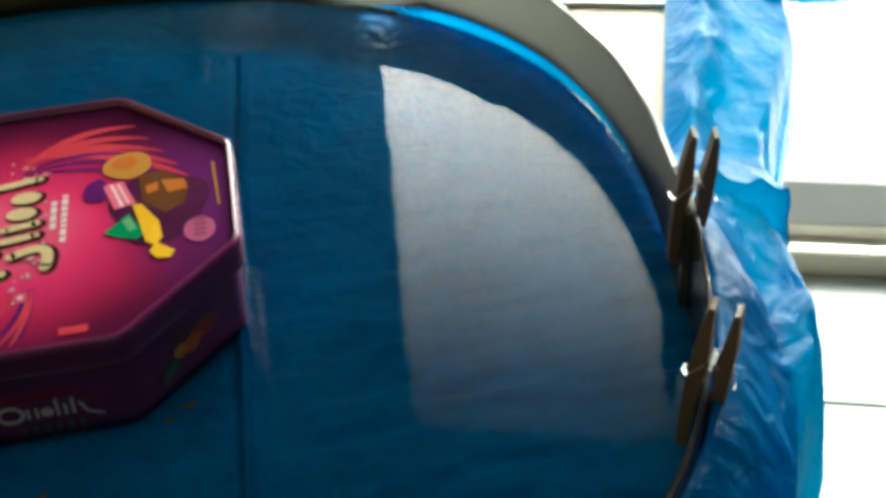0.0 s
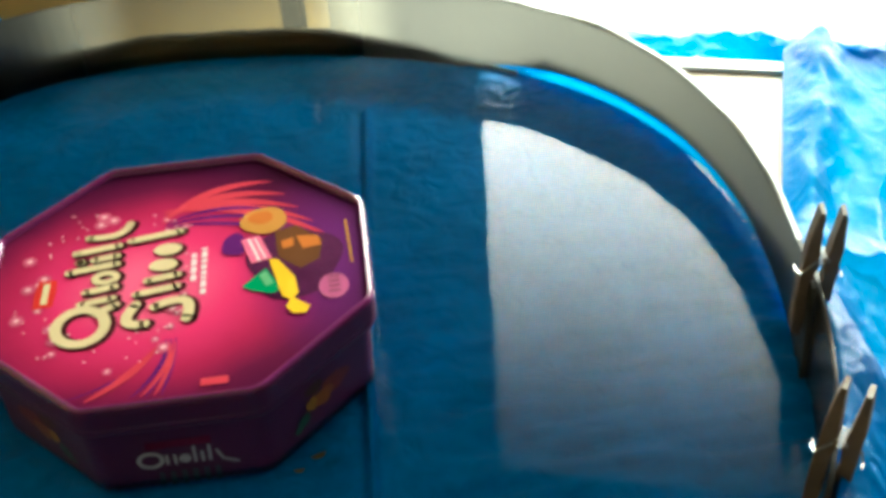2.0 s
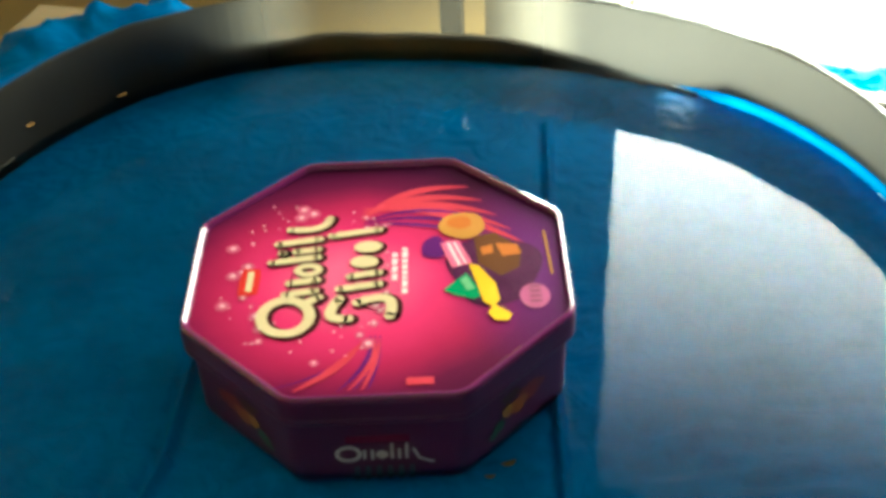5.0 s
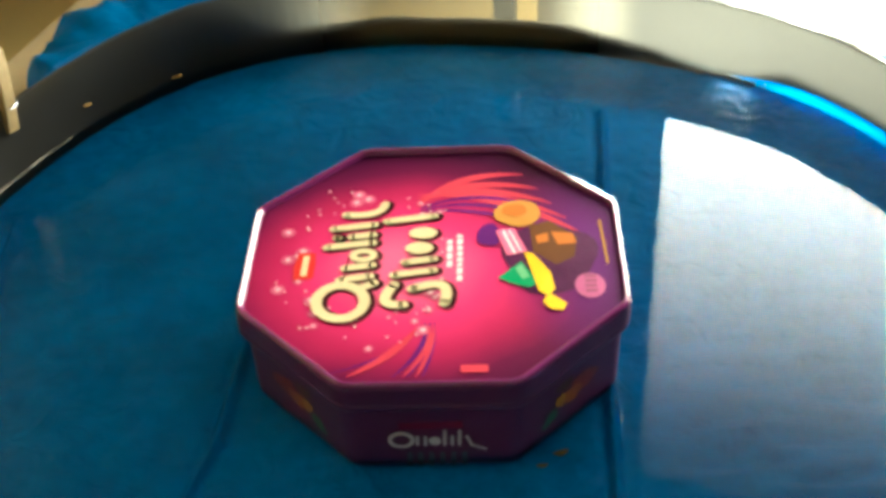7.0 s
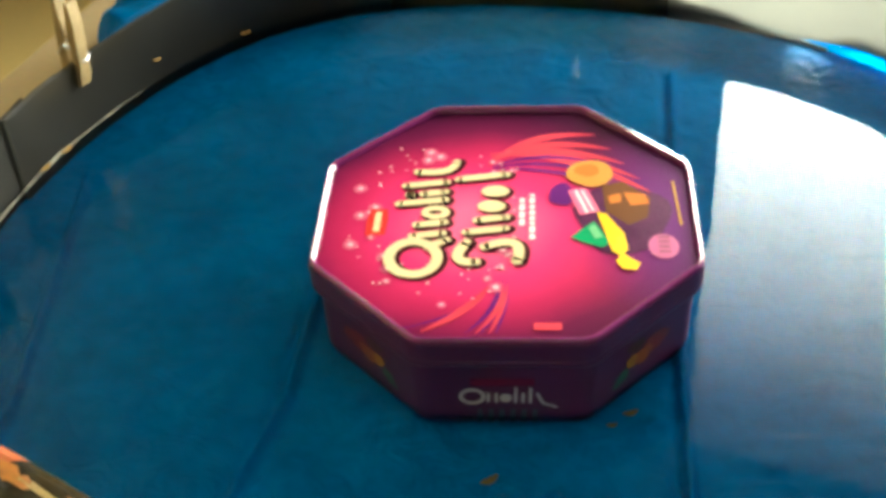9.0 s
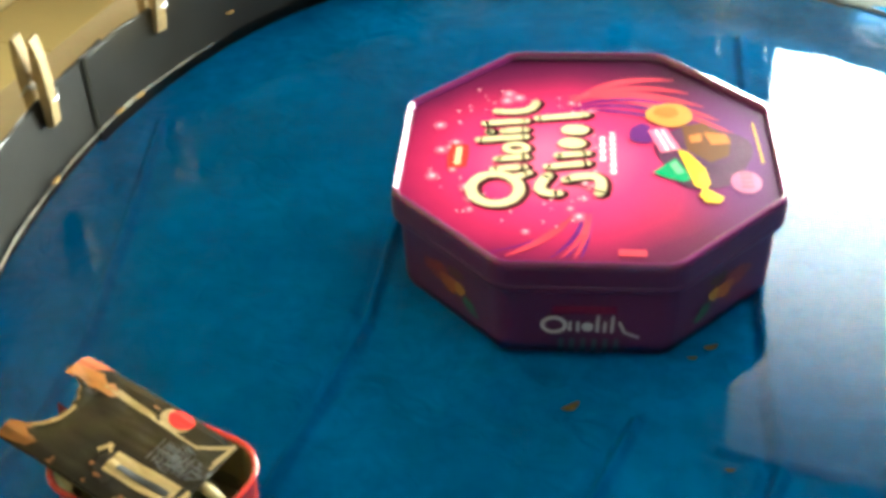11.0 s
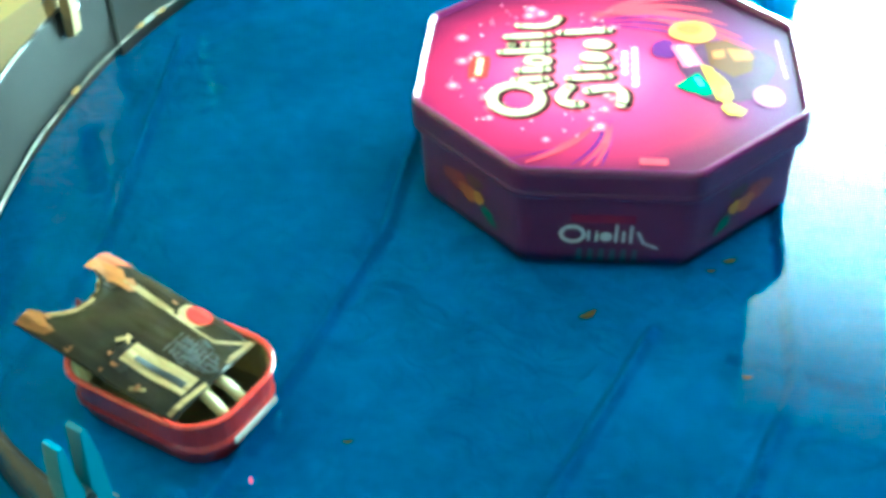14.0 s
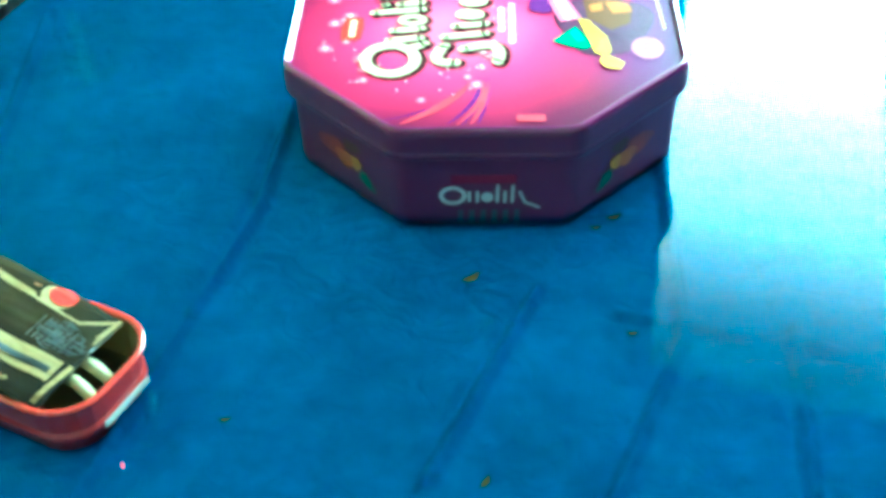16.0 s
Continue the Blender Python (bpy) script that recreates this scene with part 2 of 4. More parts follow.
STEEL = surface("spring_steel", (0.45, 0.45, 0.46), rough=0.3, metal=1.0, vary=0.2, scale=200)
PURPLE = surface("purple_tin_enamel", (0.085, 0.010, 0.070), rough=0.36, vary=0.25, scale=60, bump=0.05, coat=0.25)
BEAD = surface("purple_lid_bead", (0.17, 0.018, 0.12), rough=0.16, vary=0.2, scale=80, bump=0.04, coat=0.9)
CREAM_INK = ink("cream_ink", (0.656, 0.515, 0.302))
SHADOW_INK = ink("dark_outline_ink", (0.055, 0.014, 0.016))
WHITE_INK = ink("white_ink", (0.80, 0.62, 0.66))
SILVER_INK = ink("silver_ink", (0.50, 0.48, 0.52))
SPARK_INK = ink("sparkle_ink", (0.765, 0.39, 0.44))
RED_INK = ink("red_ink", (0.60, 0.035, 0.03))
STREAK_INK = ink("crimson_ink", (0.55, 0.045, 0.075))
VIOLET_INK = ink("violet_ink", (0.10, 0.012, 0.13))
GOLD_INK = ink("gold_ink", (0.50, 0.22, 0.05))
YELLOW_INK = ink("yellow_ink", (0.80, 0.45, 0.02))
GREEN_INK = ink("green_ink", (0.02, 0.26, 0.10))
BROWN_INK = ink("brown_ink", (0.13, 0.05, 0.02))
ORANGE_INK = ink("orange_ink", (0.50, 0.15, 0.03))
PINK_INK = ink("pink_ink", (0.75, 0.14, 0.26))
HULL_RED = surface("red_hull_enamel", (0.38, 0.014, 0.014), rough=0.28, vary=0.25, scale=90, bump=0.08, coat=0.5, dirt=(0.22, 0.012, 0.012))
TIN_INSIDE = surface("dull_gold_tin", (0.46, 0.35, 0.13), rough=0.35, metal=0.45, vary=0.4, scale=120, bump=0.1)
CAN_BLACK = surface("black_printed_can", (0.016, 0.013, 0.009), rough=0.24, metal=0.15, vary=0.4, scale=120, bump=0.25, bump_scale=90, spec=0.3, dirt=(0.05, 0.036, 0.015))
CAN_CREAM = surface("cream_can_print", (0.36, 0.24, 0.085), rough=0.4, vary=0.35, scale=250, bump=0.1)
STRAW = surface("yellowed_straw_plastic", (0.66, 0.53, 0.27), rough=0.35, vary=0.2, scale=200, bump=0.05)
LABEL_WHITE = surface("worn_paper_label", (0.60, 0.58, 0.55), rough=0.6, vary=0.3, scale=300)
LABEL_DARK = surface("black_print", (0.03, 0.03, 0.03), rough=0.5, vary=0.2)
GREY_PAINT = surface("grey_painted_board", (0.34, 0.32, 0.29), rough=0.5, vary=0.15, scale=20)
DRY_LEAF = surface("dry_leaf_scrap", (0.42, 0.24, 0.06), rough=0.7, vary=0.4, scale=300)
FROTH = surface("dried_lime_line", (0.48, 0.44, 0.36), rough=0.7, vary=0.5, scale=200, dirt=(0.12, 0.11, 0.09))
OUTSIDE = surface("sunlit_concrete", (0.78, 0.76, 0.70), rough=0.8, vary=0.15, scale=4)


# ---- helpers for meshes ----
def mesh_object(name, bm, mat, smooth=False):
    me = bpy.data.meshes.new(name)
    bmesh.ops.recalc_face_normals(bm, faces=bm.faces)
    bm.to_mesh(me)
    bm.free()
    if smooth:
        for p in me.polygons:
            p.use_smooth = True
    me.materials.append(mat)
    return new(name, me)


def part(name, bm, mat, parent, label="", smooth=False):
    ob = mesh_object(name, bm, mat, smooth)
    ob.parent = parent
    return tagged(ob, label)


def thing(name, label, category, group="", kind=""):
    return tagged(new(name), label, category, group, kind)


def box(bm, a, b, m=None, bevel=0.0):
    """A box between two corners, through the matrix m, with bevelled edges."""
    r = bmesh.ops.create_cube(bm, size=1.0)
    c = [(a[i] + b[i]) / 2 for i in range(3)]
    s = [abs(b[i] - a[i]) for i in range(3)]
    for v in r["verts"]:
        v.co = Vector((c[0] + v.co.x * s[0], c[1] + v.co.y * s[1], c[2] + v.co.z * s[2]))
    if bevel:
        edges = list({e for v in r["verts"] for e in v.link_edges})
        r2 = bmesh.ops.bevel(bm, geom=edges, offset=bevel, segments=2, affect="EDGES", profile=0.5)
        verts = list({v for f in r2["faces"] for v in f.verts} | {v for v in r["verts"] if v.is_valid})
    else:
        verts = r["verts"]
    if m is not None:
        for v in verts:
            if v.is_valid:
                v.co = m @ v.co
    return bm


def loft(bm, rings, close_ends=(False, False)):
    """Joins rings of equal length by quads."""
    loops = [[bm.verts.new(p) for p in ring] for ring in rings]
    k = len(loops[0])
    for a, b in zip(loops, loops[1:]):
        for i in range(k):
            bm.faces.new((a[i], a[(i + 1) % k], b[(i + 1) % k], b[i]))
    if close_ends[0]:
        bm.faces.new(loops[0])
    if close_ends[1]:
        bm.faces.new(loops[-1])
    return loops


def tube(bm, pts, radius, sides=8, m=None):
    """A round bar along points."""
    pts = [Vector(p) for p in pts]
    rings = []
    for i, p in enumerate(pts):
        d = (pts[min(i + 1, len(pts) - 1)] - pts[max(i - 1, 0)]).normalized()
        q = d.to_track_quat("Z", "Y")
        r = radius[i] if isinstance(radius, (list, tuple)) else radius
        ring = [p + q @ Vector((r * math.cos(a), r * math.sin(a), 0)) for a in (2 * math.pi * k / sides for k in range(sides))]
        rings.append([m @ v for v in ring] if m is not None else ring)
    loft(bm, rings, (True, True))
    return bm


# ---- the room ----
def wall_slab(name, a, b, mat, label, category="wall"):
    ob = mesh_object(name, box(bmesh.new(), a, b, ROOM), mat)
    return tagged(ob, label, category, kind="structure")


wall_slab("wall_west", (WALL_P - 0.12, -2.4, FLOOR_Z), (WALL_P, WALL_Q + 0.12, CEIL_Z), CREAM_WALL, "cream painted plaster wall beside the table")
# south and east walls are added out of view, dark to hold fill down
wall_slab("wall_south", (WALL_P, -2.52, FLOOR_Z), (2.5, -2.4, CEIL_Z), LOW_BOUNCE_WALL, "unseen wall behind the camera, dark to limit bounced light")
wall_slab("wall_east", (2.5, -2.52, FLOOR_Z), (2.62, WALL_Q + 0.12, CEIL_Z), LOW_BOUNCE_WALL, "unseen wall far from the table, dark to limit bounced light")
nb = bmesh.new()
box(nb, (WALL_P, WALL_Q, FLOOR_Z), (DOOR_A, WALL_Q + 0.12, CEIL_Z), ROOM)
box(nb, (DOOR_B, WALL_Q, FLOOR_Z), (2.5, WALL_Q + 0.12, CEIL_Z), ROOM)
box(nb, (DOOR_A, WALL_Q, LINTEL), (DOOR_B, WALL_Q + 0.12, CEIL_Z), ROOM)
tagged(mesh_object("wall_north", nb, CREAM_WALL), "cream painted wall with an open doorway", "wall", kind="structure")
wall_slab("ceiling", (WALL_P - 0.12, -2.52, CEIL_Z), (2.62, WALL_Q + 0.12, CEIL_Z + 0.1), CEILING, "unseen ceiling, grey to limit bounced light", "ceiling")

floor = wall_slab("floor", (WALL_P - 0.12, -2.52, FLOOR_Z - 0.1), (2.62, WALL_Q + 0.12, FLOOR_Z - 0.006), GROUT, "tiled floor with tan grout lines", "floor")
wall_slab("ground", (-40, WALL_Q + 0.12, FLOOR_Z - 0.25), (40, 60, FLOOR_Z - 0.12), OUTSIDE, "sunlit pale concrete ground outside the door", "ground")

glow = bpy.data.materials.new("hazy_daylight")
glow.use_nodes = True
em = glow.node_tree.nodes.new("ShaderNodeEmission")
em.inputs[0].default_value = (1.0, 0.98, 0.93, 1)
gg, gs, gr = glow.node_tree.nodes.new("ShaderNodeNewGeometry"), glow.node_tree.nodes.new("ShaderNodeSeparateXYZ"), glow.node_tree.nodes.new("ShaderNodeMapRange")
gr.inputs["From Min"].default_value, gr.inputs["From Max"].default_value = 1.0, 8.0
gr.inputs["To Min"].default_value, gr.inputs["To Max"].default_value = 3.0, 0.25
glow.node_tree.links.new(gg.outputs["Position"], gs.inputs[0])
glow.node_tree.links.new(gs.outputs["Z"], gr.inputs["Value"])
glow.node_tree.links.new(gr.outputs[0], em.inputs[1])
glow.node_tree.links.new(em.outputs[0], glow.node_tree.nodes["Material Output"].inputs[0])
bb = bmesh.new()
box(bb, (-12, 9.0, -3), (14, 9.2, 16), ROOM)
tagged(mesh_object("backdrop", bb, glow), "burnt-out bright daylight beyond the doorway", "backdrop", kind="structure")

# doorway: sill, dark frame posts
sill = bmesh.new()
box(sill, (DOOR_A, WALL_Q - 0.02, FLOOR_Z - 0.006), (DOOR_B, WALL_Q + 0.14, FLOOR_Z + 0.045), ROOM, 0.006)
box(sill, (DOOR_A, WALL_Q + 0.02, FLOOR_Z + 0.045), (DOOR_B, WALL_Q + 0.14, FLOOR_Z + 0.075), ROOM, 0.004)
tagged(mesh_object("door_sill", sill, SILL_PAINT), "cream painted stepped sill of the open doorway", "sill", kind="structure")
counter = thing("counter", "low cream-topped counter in the corner by the door", "counter")
for a, b in (((WALL_P + 0.004, 0.44), (-0.02, WALL_Q - 0.004)), ((WALL_P + 0.004, -0.80), (-0.535, 0.4395))):
    part("counter_top", box(bmesh.new(), (*a, -0.28), (*b, -0.25), ROOM, 0.002), CREAM_WALL, counter, "cream painted top")
    part("counter_body", box(bmesh.new(), (a[0], a[1] + 0.03, FLOOR_Z + 0.001), (b[0] - 0.03, b[1], -0.281), ROOM, 0.002), GREY_PAINT, counter)


def post(x, y, w, mat, label, cat, d=0.02, top=0.34):
    """An upright board that stands on the counter."""
    ob = mesh_object("upright_board", box(bmesh.new(), (-w / 2, -d / 2, 0), (w / 2, d / 2, top + 0.25), None, 0.003), mat)
    ob.matrix_basis = Matrix.Translation((x, y, -0.25)) @ ROOM
    return tagged(ob, label, cat, "boards standing on the counter")


post(0.059, 0.80, 0.027, WOOD_DARK, "dark stained upright board standing on the counter", "board")
post(0.146, 0.84, 0.090, GREY_PAINT, "wide grey painted board standing on the counter", "board")
post(0.233, 0.80, 0.025, WOOD_DARK, "dark stained upright board standing on the counter", "board")

# ---- the table ----
table = thing("table", "plain plywood table under the water tray", "table")
TOP_Z = -0.017
TA, TB = (-0.52, -0.60), (0.385, 0.425)
part("tabletop", box(bmesh.new(), (TA[0], TA[1], TOP_Z - 0.03), (TB[0], TB[1], TOP_Z), ROOM, 0.003), WOOD_TOP, table)
# sunlit bevel of the table end, put in as a white strip
part("sunlit_edge", box(bmesh.new(), (TB[0] - 0.20, TB[1] - 0.012, TOP_Z), (TB[0] - 0.002, TB[1] + 0.004, TOP_Z + 0.004), ROOM, 0.001), SILL_PAINT, table, "white strip standing in for sun on the table end")
for lx in (TA[0] + 0.05, TB[0] - 0.09):
    for ly in (TA[1] + 0.05, TB[1] - 0.09):
        part("leg", box(bmesh.new(), (lx, ly, FLOOR_Z - 0.002), (lx + 0.045, ly + 0.045, TOP_Z - 0.031), ROOM, 0.003), WOOD_TOP, table)


# ---- the pool: bent strip, sheet, water ----
RIM_H = 0.062
RADII = [(-180, .384), (-165, .398), (-150, .418), (-135, .432), (-120, .438), (-100, .425), (-80, .42), (-60, .42), (-45, .418), (-34, .410),
         (-20, .394), (-8, .389), (5, .391), (20, .403), (35, .411), (48, .409), (62, .402), (78, .396), (92, .400), (105, .412),
         (118, .418), (128, .412), (140, .397), (152, .388), (166, .383), (180, .384)]


def rim_radius(deg):
    """The radius of the bent strip, eased between the bends."""
    deg = (deg + 180) % 360 - 180
    for (a, ra), (b, rb) in zip(RADII, RADII[1:]):
        if a <= deg <= b:
            k = (deg - a) / (b - a)
            k = k * k * (3 - 2 * k)
            return ra + (rb - ra) * k
    return RADII[0][1]


def smooth_radius(deg):
    return sum(rim_radius(deg + d) for d in (-9, -6, -3, 0, 3, 6, 9)) / 7


def rim_point(deg, z, out=0.0):
    r, a = smooth_radius(deg) + out, radians(deg)
    return Vector((r * math.cos(a), r * math.sin(a), z))


def strip_band(a0, a1, thick, out0=0.0, z0=-0.0125, z1=RIM_H, gap=0.0, ease=0.0):
    """A length of standing strip from angle a0 to a1, with rounded top edges; gap lifts it off the sheet on the door side, ease lowers its ends."""
    bm = bmesh.new()
    n = max(int(abs(a1 - a0) / 1.5), 4)
    rows = []
    for i in range(n + 1):
        d = a0 + (a1 - a0) * i / n
        wob = 0.0012 * math.sin(d * 0.21) + 0.0008 * math.sin(d * 0.53)
        top = z1
        if ease:
            k = max(0.0, min(1.0, (d - a0) / ease, (a1 - d) / ease))
            top = z0 + 0.006 + (z1 - z0 - 0.006) * k * k * (3 - 2 * k)
        lift = max(0.0, 1 - ((d - 24) / 34) ** 4) * gap
        prof = [(0, z0 + lift), (0, top - 0.0008), (0.0008, top + wob), (thick - 0.0008, top + wob), (thick, top - 0.0008), (thick, z0 + lift)]
        rows.append([bm.verts.new(rim_point(d, z, out0 + o)) for o, z in prof])
    for a, b in zip(rows, rows[1:]):
        for i in range(len(a)):
            j = (i + 1) % len(a)
            bm.faces.new((a[i], b[i], b[j], a[j]))
    bm.faces.new(rows[0])
    bm.faces.new(rows[-1])
    return bm


JOINT_L, JOINT_R = 162.6, -13.0
rim = thing("pool_rim", "smoke-grey plastic strips bent into a round pool wall", "pool wall")
part("strip", strip_band(JOINT_R, JOINT_L, 0.003, 0.0, gap=0.020), STRIP, rim)
# highlight of the strip's top edge, put in as a pale band
part("edge_highlight", strip_band(-6, 76, 0.0034, -0.0002, RIM_H - 0.0006, RIM_H + 0.0010), surface("pale_edge_highlight", (0.72, 0.72, 0.70), rough=0.3, vary=0.2, scale=80), rim, "pale line standing in for light caught along the top")
# added strip: darkens the wall's foot and keeps low door light off the sheet
part("added_dark_band", strip_band(50, 150, 0.002, 0.0040, -0.0125, 0.017, ease=30), surface("dark_band_tone", (0.30, 0.27, 0.23), rough=0.5, vary=0.4, scale=60), rim, "added low strip that darkens the foot of the smoky one")
part("strip", strip_band(JOINT_L - 4.0, 360 + JOINT_R + 5.0, 0.003, 0.0034), STRIP_DARK, rim, "darker brown-grey strip")
froth = bmesh.new()
line = strip_band(141, 203, 0.0007, -0.0008, -0.001, 0.0011)
part("water_mark", line, FROTH, rim, "thin pale lime line at the waterline")
for i in range(60):
    d = 140 + 60 * random.random()
    p = rim_point(d, 0.0003 + 0.0008 * random.random(), -0.0004)
    s = random.uniform(0.0003, 0.0009)
    r = bmesh.ops.create_icosphere(froth, subdivisions=1, radius=s)
    for v in r["verts"]:
        v.co = Vector((v.co.x * 2.2, v.co.y * 1.5, v.co.z * 0.7)) + p
tagged(part("lime_line", froth, FROTH, rim, "pale dried scum along the waterline"), kind="stuff")


def fold(x, y, x0, y0, x1, y1, w):
    """1 on the line from (x0, y0) to (x1, y1), fading over w."""
    dx, dy = x1 - x0, y1 - y0
    k = max(0.0, min(1.0, ((x - x0) * dx + (y - y0) * dy) / (dx * dx + dy * dy)))
    d = math.hypot(x - x0 - k * dx, y - y0 - k * dy)
    return math.exp(-(d / w) ** 2)


CREASES = [(-0.123, 0.084, -0.137, -0.093), (-0.137, -0.093, -0.206, -0.348), (0.132, 0.28, 0.113, -0.014), (0.113, -0.014, 0.106, -0.21),
           (0.106, -0.21, 0.049, -0.348), (0.074, -0.191, 0.294, -0.245), (-0.328, 0.143, -0.312, -0.112), (-0.312, -0.112, -0.333, -0.259),
           (-0.029, -0.308, 0.029, -0.171), (0.167, -0.201, 0.152, -0.357)]


def floor_height(x, y):
    z = -0.0105 + 0.0010 * noise.noise(Vector((x * 7, y * 7, 3)))
    for c in CREASES:
        z += 0.0074 * fold(x, y, *c, 0.0030) - 0.0030 * fold(x + 0.007, y, *c, 0.004)
    # fine crossing wrinkles towards the door side
    k = max(0.0, min(1.0, (x - 0.05) * 6)) * max(0.0, min(1.0, (0.1 - y) * 5))
    z += k * 1.7 * (0.0050 * noise.noise(Vector((x * 18 + y * 6, y * 75, 1))) + 0.0045 * (0.35 - abs(noise.noise(Vector((x * 7 + y * 3, y * 34, 6)))))) + 0.0008 * noise.noise(Vector((x * 60, y * 25, 8)))
    return min(max(z, -0.0135), -0.003)


def sheet_profile(deg):
    """How high the sheet stands behind the strip and how far it reaches out, by angle."""
    d = deg % 360
    pts = [(0, .034, .026), (8, .018, .014), (16, .014, .010), (46, .014, .010), (52, -.004, .02), (60, -.007, .02), (100, -.007, .02), (109, .022, .06),
           (116, .056, .11), (136, .060, .11), (143, .055, .03), (150, .048, .014), (168, .05, .012), (200, .03, .010), (250, .03, .010), (270, .055, .05), (320, .058, .05), (345, .050, .045), (360, .034, .026)]
    for (a, h0, o0), (b, h1, o1) in zip(pts, pts[1:]):
        if a <= d <= b:
            k = (d - a) / (b - a)
            return h0 + (h1 - h0) * k, o0 + (o1 - o0) * k
    return pts[0][1:]


def crinkle(x, y, seed):
    """Sharp creases of crumpled sheet, in several sizes."""
    t = 0.0
    for sc, am in ((14, 1.0), (33, 0.45), (80, 0.2)):
        t += am * (0.5 - 2.2 * abs(noise.noise(Vector((x * sc + seed, y * sc * 0.8, seed * 3.7)))))
    return t


tarp = thing("tarpaulin", "creased blue plastic tarpaulin lining the pool", "tarpaulin")
verts, faces = [], []
NA, RIN = 720, 250
for i in range(NA):
    d = 360 * i / NA
    a = radians(d)
    rf = smooth_radius(d)
    h, o = sheet_profile(d)
    for k in range(1, RIN + 1):
        r = (rf + 0.004) * k / RIN
        x, y = r * math.cos(a), r * math.sin(a)
        verts.append((x, y, floor_height(x, y)))
    w = noise.noise(Vector((math.cos(a) * 6, math.sin(a) * 6, 5)))
    for k, (oo, hh) in enumerate(((0.0075, 0.0), (0.0085, 0.35), (0.009, 0.7), (0.0095, 1.0))):
        z = -0.0105 + (h + 0.0105) * hh + (0.0018 * w if hh else 0)
        x, y = (rf + oo) * math.cos(a), (rf + oo) * math.sin(a)
        verts.append((x, y, min(z, RIM_H - 0.001)))
    for k in range(1, 11):
        f = k / 10
        r = rf + 0.0095 + o * f
        x, y = r * math.cos(a), r * math.sin(a)
        cr = crinkle(x, y, 2.0) * 0.020
        z = h + (0.0018 * w) * (1 - f) + (-0.0105 - h) * (f ** (4.0 if 111 < d < 141 else 1.4)) * min(1, o / 0.03 + 0.3) + cr * math.sin(f * math.pi * 0.5) * min(1, max(0.0, o - 0.018) * 18)
        verts.append((x, y, max(min(z, RIM_H + 0.012 * f), TOP_Z + 0.003)))
ROW = RIN + 4 + 10
for i in range(NA):
    j = (i + 1) % NA
    for k in range(ROW - 1):
        faces.append((i * ROW + k, j * ROW + k, j * ROW + k + 1, i * ROW + k + 1))
faces.append(tuple(i * ROW for i in range(NA)))
me = bpy.data.meshes.new("sheet")
me.from_pydata(verts, [], faces)
for p in me.polygons:
    p.use_smooth = True
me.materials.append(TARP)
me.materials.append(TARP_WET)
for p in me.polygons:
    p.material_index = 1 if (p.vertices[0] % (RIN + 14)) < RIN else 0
sheet = new("sheet", me)
sheet.parent = tarp

# the loose end of the sheet, hanging over the table's edge
verts, faces = [], []
NU, NV = 170, 80
for i in range(NU + 1):
    u = i / NU
    y = -0.50 + 0.88 * u
    edge = 0.405 + 0.03 * math.sin(u * 9) * 0.4 + (0.03 if u > 0.6 else 0)
    inner = Vector((max(smooth_radius(math.degrees(math.atan2(y, 0.38))) ** 2 - y * y, 0.0) ** 0.5 + 0.012, y, 0)) if y < 0.02 else Vector((0.404 + 0.325 * (y - 0.02), y, 0))
    bend_in = max(0.0, min(1.0, (y - 0.315) / 0.05))
    bend_in = (inner.x - (max(smooth_radius(45) ** 2 - y * y, 0.0) ** 0.5 + 0.03)) * bend_in * bend_in * (3 - 2 * bend_in) if y > 0.3 else 0.0
    inner.x -= bend_in
    reach = bend_in + 0.085 + 0.012 * math.sin(u * 17) + 0.02 * max(0.0, u - 0.6) * 2
    for k in range(NV + 1):
        v = k / NV
        x = inner.x + reach * (1 - (1 - min(v * 1.6, 1)) ** 1.5) * (0.72 if y < 0 else 1.0) + 0.035 * max(0, v - 0.5)
        z = (0.012 + 0.033 * max(0.0, min(1.0, (0.06 - y) / 0.05))) * (1 - v) ** 2 - 0.02 - 0.30 * max(0.0, v - 0.55) ** 1.2
        if y >= 0.0:
            z -= 0.05 * max(0.0, min(1.0, (y - 0.30) / 0.03))
            z += 0.022 * math.exp(-((v - 0.13) / 0.09) ** 2) * min(1, y * 12)
        n1 = crinkle(x * 1.1, y * 0.7 + z, 7.0)
        n2 = crinkle(x * 0.8, y * 1.0 - z, 11.0)
        k2 = min(1.0, v * 5)
        calm = 1.0 - 0.65 * min(1.0, max(0.0, (y - 0.02) * 9)) * (1 - math.exp(-((v - 0.16) / 0.10) ** 2))
        verts.append((x + 0.007 * n2 * k2 * calm, y + 0.004 * n1 * calm, max(z + 0.010 * n1 * k2 * calm, TOP_Z + 0.003 if x < 0.418 + 0.325 * (y - 0.04) and y < 0.30 else -9)))
for i in range(NU):
    for k in range(NV):
        a = i * (NV + 1) + k
        faces.append((a, a + 1, a + NV + 2, a + NV + 1))
me = bpy.data.meshes.new("loose_flap")
me.from_pydata(verts, [], faces)
for p in me.polygons:
    p.use_smooth = True
me.materials.append(TARP)
flap = new("loose_flap", me)
flap.parent = tarp
tagged(flap, "crumpled shiny loose end hanging over the table edge")

# the sheet's far edge, hanging past the end of the table
verts, faces = [], []
NU, NV = 120, 40
